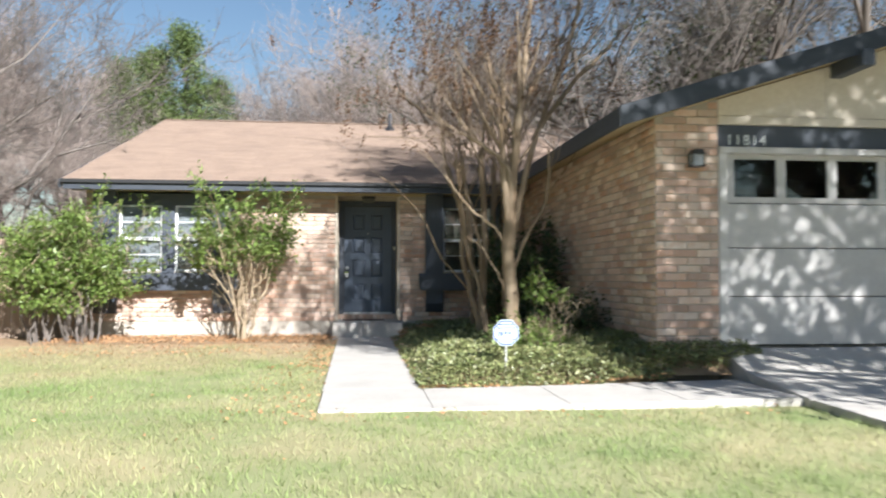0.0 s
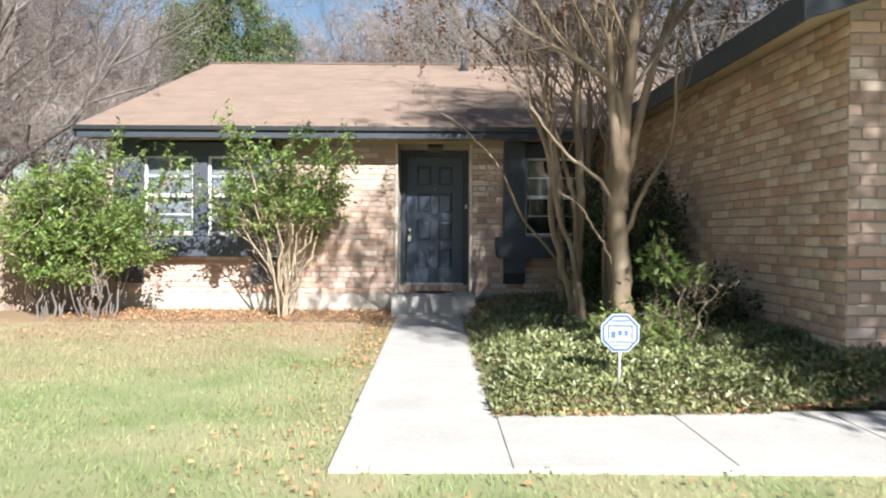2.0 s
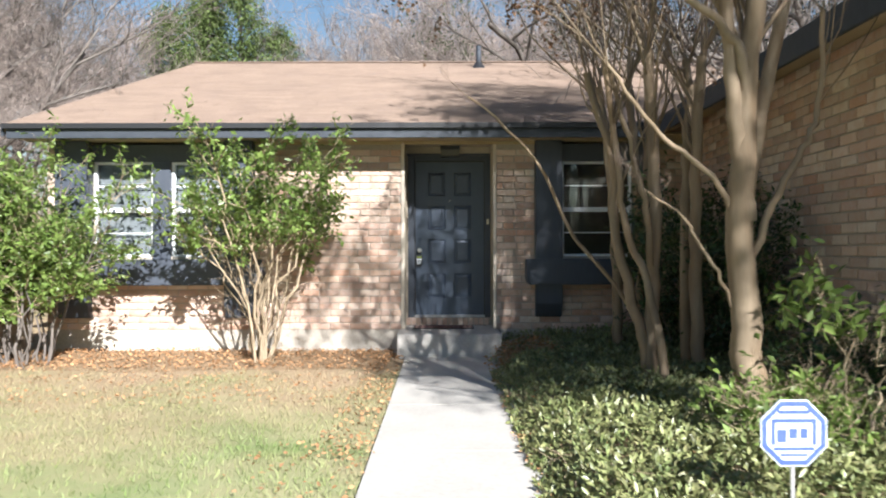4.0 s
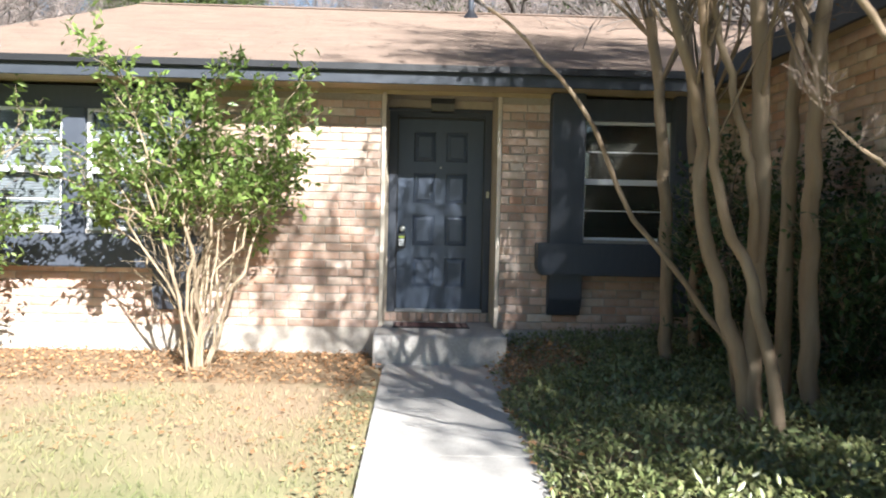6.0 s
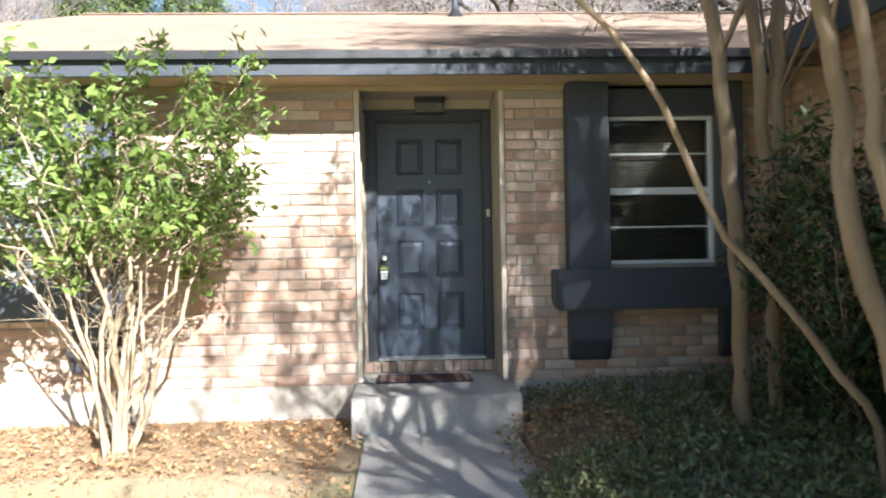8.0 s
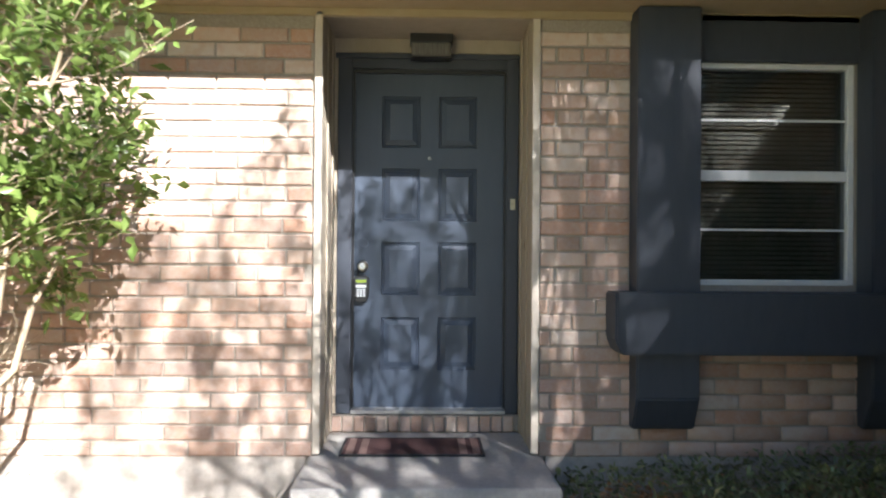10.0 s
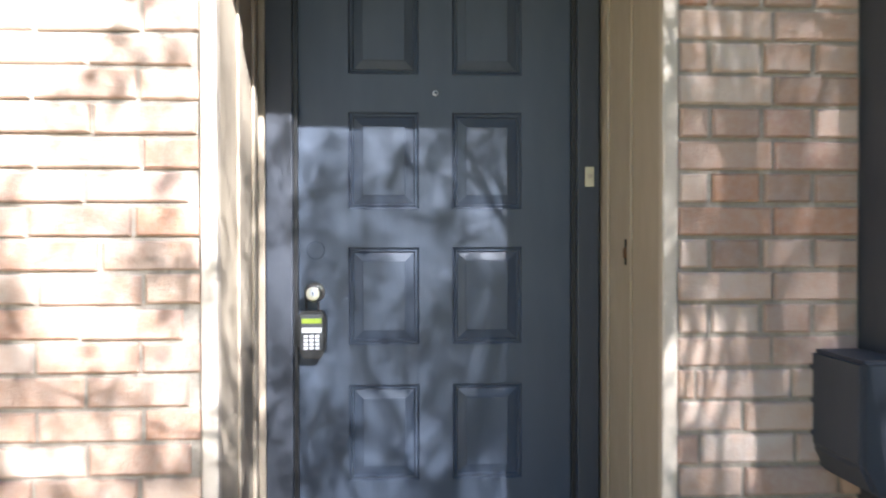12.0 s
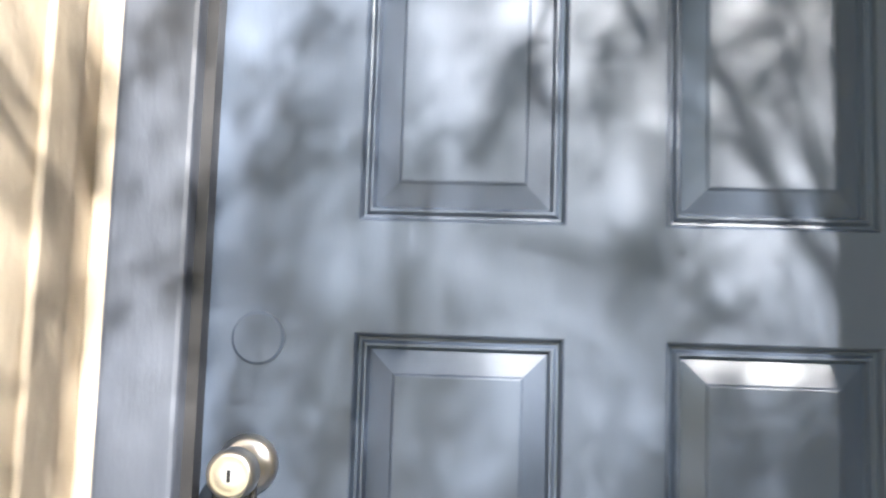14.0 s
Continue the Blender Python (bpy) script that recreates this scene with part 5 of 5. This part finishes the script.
# the street-side oak whose crown shades the garage, the drive and the entry
def street_oak(at, seed, centre, radii, clumps, top, boughs, label, per=38):
    """An evergreen oak: limbs fan out to clumps of leaves inside a tall oval crown, with one reaching bough."""
    rng = np.random.default_rng(seed)
    at = np.array(at, dtype=float)
    t = thing("live_oak", at, label, "tree")
    tb = Tubes()
    tb.add(smooth_line((at + (0, 0, -0.2), at + (0.1, 0.0, top * 0.25), at + (-0.1, 0.1, top * 0.5), at + (0.0, 0.0, top)), 14), top * 0.04, top * 0.015, 10)
    link_mesh("trunk", tb.mesh("trunk"), M_GREY_BARK, t)
    c, rad = at + (0, 0, centre), np.array(radii)
    limbs, twigs, pts = Singles(), Tubes(), []
    for _ in range(clumps):
        pts.append(c + unit(rng.normal(0, 1, 3)) * rng.uniform(0.02, 1) ** 0.25 * rad)
    for off, size, count in boughs:
        for _ in range(count):
            pts.append(c + np.array(off) + unit(rng.normal(0, 1, 3)) * rng.uniform(0, 1) ** 0.4 * np.array(size))
    pts = np.array(pts)
    for k in range(22):
        e = c + np.array(boughs[k][0]) if k < len(boughs) else pts[rng.integers(0, len(pts))]
        a = at + (0, 0, min(top * 0.95, max(top * 0.33, (e[2] - at[2]) * 0.55)))
        limbs.add(smooth_line((a, 0.5 * (a + e) + rng.normal(0, 0.25, 3) + (0, 0, 0.3), e), 8), 0.085, 0.02, 6)
    for tb in limbs.all:
        link_mesh("limb", tb.mesh("limb"), M_GREY_BARK, t)
    for p in pts:
        v = unit(p - (at + (0, 0, top * 0.7)))
        twigs.add((p - v * rng.uniform(0.6, 1.3) + rng.normal(0, 0.1, 3), p - v * 0.3 + rng.normal(0, 0.08, 3), p + v * 0.2), 0.014, 0.004, 4)
    link_mesh("twig_mass", twigs.mesh("twig_mass"), M_GREY_BARK, t, "", "stuff")
    lv = np.repeat(pts, per, axis=0) + rng.normal(0, 0.24, (len(pts) * per, 3))
    link_mesh("leaves", leaf_mesh("leaves", rng, lv, 0.15, 0.1, 0.8), M_OAK, t, "small dark leathery leaves", "stuff")


# boughs are placed along sun rays to shade wall, door, trunks and roof
street_oak((11.0, -16.5, G), 74, 10.7, (3.8, 3.0, 4.2), 520, 9.0, (((-4.9, 0, -1.9), (0.9, 0.9, 1.2), 42), ((-5.7, 0, 0.9), (1.0, 0.8, 1.0), 12), ((-4.0, 0, 1.3), (0.5, 0.8, 0.7), 8), ((-3.0, 0, 0.6), (0.5, 0.8, 1.0), 28), ((-3.3, 0, 2.9), (1.2, 0.8, 0.6), 28), ((-4.0, 0, -1.5), (0.6, 0.8, 1.3), 38), ((-3.9, 0, 0.4), (0.45, 0.8, 0.3), 8), ((-2.3, 0, 4.1), (1.6, 0.8, 1.2), 46)), "tall live oak by the street with dense winter foliage")
# unseen second oak, added to shade garage front, drive and bed end
street_oak((9.3, -14.4, G), 75, 5.6, (3.2, 2.4, 3.0), 400, 5.0, (((-3.2, 0, 0.5), (0.45, 0.8, 1.3), 20), ((-3.3, 0, -1.1), (0.75, 0.8, 0.9), 30)), "unseen low live oak added to shade the driveway", 46)
# two unseen oaks, added to hold western skylight off the garage side wall
street_oak((-11.5, -9.5, G), 77, 7.0, (4.0, 4.6, 4.8), 520, 7.0, (((2.0, 0, -1.5), (1.0, 1.0, 1.0), 20),), "unseen broad live oak added to screen the western sky", 40)
street_oak((-13.2, -1.8, G), 78, 6.2, (3.6, 3.6, 4.4), 420, 6.5, (((1.5, 0, -1.0), (1.0, 1.0, 1.0), 20),), "unseen broad live oak added to screen the western sky", 40)
# unseen oaks added across the street and to the west, screening the sky
for x, y, k in ((-16, -36, 1.0), (-7, -39, 1.1), (2, -37, 0.95), (20, -38, 1.1), (-25, -30, 1.1), (-24, -15, 1.0), (27, -28, 1.1), (-15, -21, 1.0), (-21, -3, 1.2)):
    again(oak, x, y, k)


def cedar(name, at, height, seed, label):
    rng = np.random.default_rng(seed)
    t = thing(name, at, label, "tree", "cedars behind the house")
    at = np.array(at, dtype=float)
    tb, lb = Tubes(), Tubes()
    tb.add(smooth_line((at + (0, 0, -0.2), at + (0.1, 0.05, height * 0.5), at + (0.0, 0.1, height * 0.97)), 12), 0.15, 0.02, 8)
    pts = []
    for k in range(150):
        f = rng.uniform(0.12, 0.99)
        a = rng.uniform(0, 6.28)
        L = (1 - f) ** 0.7 * height * 0.26 * rng.uniform(0.55, 1.2) + 0.2
        p = at + np.array((0.05, 0.05, f * height))
        e = p + np.array((math.cos(a) * L, math.sin(a) * L, L * rng.uniform(0.1, 0.6)))
        lb.add((p, 0.5 * (p + e) + rng.normal(0, 0.05, 3), e), 0.025, 0.006, 4)
        for g in np.linspace(0.35, 1.0, 6):
            c = p + (e - p) * g
            pts += list(c + rng.normal(0, 0.21, (18, 3)))
    link_mesh("trunk", tb.mesh("trunk"), M_GREY_BARK, t)
    link_mesh("limbs", lb.mesh("limbs"), M_GREY_BARK, t)
    link_mesh("foliage", leaf_mesh("foliage", rng, pts, 0.14, -0.2, 0.9, aspect=0.35), M_CEDAR, t, "feathery green sprays", "stuff")
    return t


ced = cedar("cedar_tree", (-6.9, 16.2, G), 10.6, 81, "green cedar tree rising behind the roof")
for x, y, s in ((-8.0, 16.8, 0.93), (-9.3, 16.4, 0.88), (-5.8, 17.5, 0.84), (-8.7, 18.2, 0.95), (-10.6, 18.5, 0.85)):
    copy_thing(ced, Matrix.Translation((x, y, G)) @ Matrix.Rotation(rng.uniform(0, 6.28), 4, "Z") @ Matrix.Diagonal((s, s, s, 1)))


# ---- bricks ----
COURSE, MODULE, JOINT = 0.0828, 0.25, 0.012


def brick_mesh(length, height=COURSE - JOINT, depth=0.020):
    """A brick's face, slightly rounded, standing 12 mm proud of the mortar; local x along the wall, -y outward."""
    bm = bmesh.new()
    e = 0.005
    lo = [(-length / 2, 0.008, -height / 2), (length / 2, 0.008, -height / 2), (length / 2, 0.008, height / 2), (-length / 2, 0.008, height / 2)]
    mid = [(x, -depth + 0.008 + e, z) for x, _, z in lo]
    top = [(x - math.copysign(e, x), -depth + 0.008, z - math.copysign(e, z)) for x, _, z in lo]
    rings = [[bm.verts.new(p) for p in r] for r in (lo, mid, top)]
    for a, b in zip(rings, rings[1:]):
        for i in range(4):
            bm.faces.new((a[i], a[(i + 1) % 4], b[(i + 1) % 4], b[i]))
    bm.faces.new(rings[-1])
    me = bpy.data.meshes.new("brick")
    bm.normal_update()
    bm.to_mesh(me)
    bm.free()
    me.materials.append(M_BRICK)
    return me


def lay(u0, u1, z0, z1, holes, seed):
    """Running bond: rows of (u, z, length) for a wall from u0 to u1."""
    rng = np.random.default_rng(seed)
    out = []
    rows = int((z1 - z0) / COURSE + 1e-6)
    for r in range(rows):
        z = z0 + (r + 0.5) * COURSE
        spans = [(u0, u1)]
        for a, b, c, d in holes:
            if c - 0.03 < z < d + 0.03:
                nxt = []
                for s, e in spans:
                    if b <= s or a >= e:
                        nxt.append((s, e))
                    else:
                        if a - s > 0.03:
                            nxt.append((s, a))
                        if e - b > 0.03:
                            nxt.append((b, e))
                spans = nxt
        for s, e in spans:
            x = math.floor(s / MODULE) * MODULE - (MODULE / 2 if r % 2 else 0) + rng.normal(0, 0.012)
            narrow = e - s < 0.5
            if narrow:
                x = s - (0.05 if r % 2 else 0)
            while x < e:
                w = 0.135 if narrow and r % 2 else MODULE
                a, b = max(s, x), min(e, x + w)
                if b - a > 0.045:
                    out.append((0.5 * (a + b), z, b - a - JOINT))
                x += w
    return out


BRICKS = {}


def place_bricks(parent, rows, pose_of, pick, seed):
    """The picked bricks as pieces of their own, the rest joined."""
    rng = np.random.default_rng(seed)
    v, f = [], []
    base = Vector((0, 0, 0))
    for u, z, L in rows:
        key = round(L / 0.01)
        if key not in BRICKS:
            BRICKS[key] = brick_mesh(key * 0.01)
        m = pose_of(u, z) @ Matrix.Translation((0, rng.normal(0, 0.0016), rng.normal(0, 0.001))) @ Matrix.Rotation(rng.normal(0, 0.004), 4, "Y")
        if pick(u, z):
            ob = new("brick", BRICKS[key])
            ob.parent = parent
            ob.matrix_basis = m
        else:
            n = len(v)
            me = BRICKS[key]
            v += [m @ q.co for q in me.vertices]
            f += [tuple(n + i for i in p.vertices) for p in me.polygons]
    if v:
        link_mesh("brickwork", mesh_np("brickwork", [tuple(q) for q in v], f), M_BRICK_FAR, parent, "joined bricks farther along the wall", "stuff")


HOLES = [(-0.605, 0.572, -0.2, 2.3), (-4.84, -2.42, 0.72, 2.3), (1.05, 2.44, 0.72, 2.3)]
place_bricks(wall_front, lay(-5.0, 2.90, -0.13, 2.17, HOLES, 1), lambda u, z: Matrix.Translation((u, WALL_Y, z)), lambda u, z: -2.05 < u < 1.1, 2)
place_bricks(wall_garage, lay(GY, WALL_Y - 0.02, -0.45, 2.42, (), 3), lambda u, z: Matrix.Translation((GX, u, z)) @ Matrix.Rotation(radians(-90), 4, "Z"), lambda u, z: -6.3 < u < -3.9, 4)
place_bricks(wall_gfront, [r for r in lay(GX - 0.007, 3.60, -0.35, 2.66, (), 5) if r[1] < 2.36 + GSL * (r[0] - GX - 0.12)], lambda u, z: Matrix.Translation((u, GY, z)), lambda u, z: True, 6)

# the rowlock brick sill under the door
sill = thing("brick_sill", (0, -0.09, -0.125), "row of upright yellowish bricks under the threshold", "door sill", kind="structure")
part("bed_joint", boxes((-0.573, 0.538, -0.095, 0.04, -0.124, -0.032)), M_MORTAR, sill)
bm = bmesh.new()
box(bm, -0.029, 0.029, -0.016, 0.02, -0.045, 0.045, bevel=0.005)
me = bpy.data.meshes.new("brick")
bm.to_mesh(me)
bm.free()
me.materials.append(M_BRICK)
for i in range(16):
    ob = new("brick", me)
    ob.parent = sill
    ob.location = (-0.543 + i * 0.068 - 0, -0.095 + 0.09, -0.079 + 0.125)
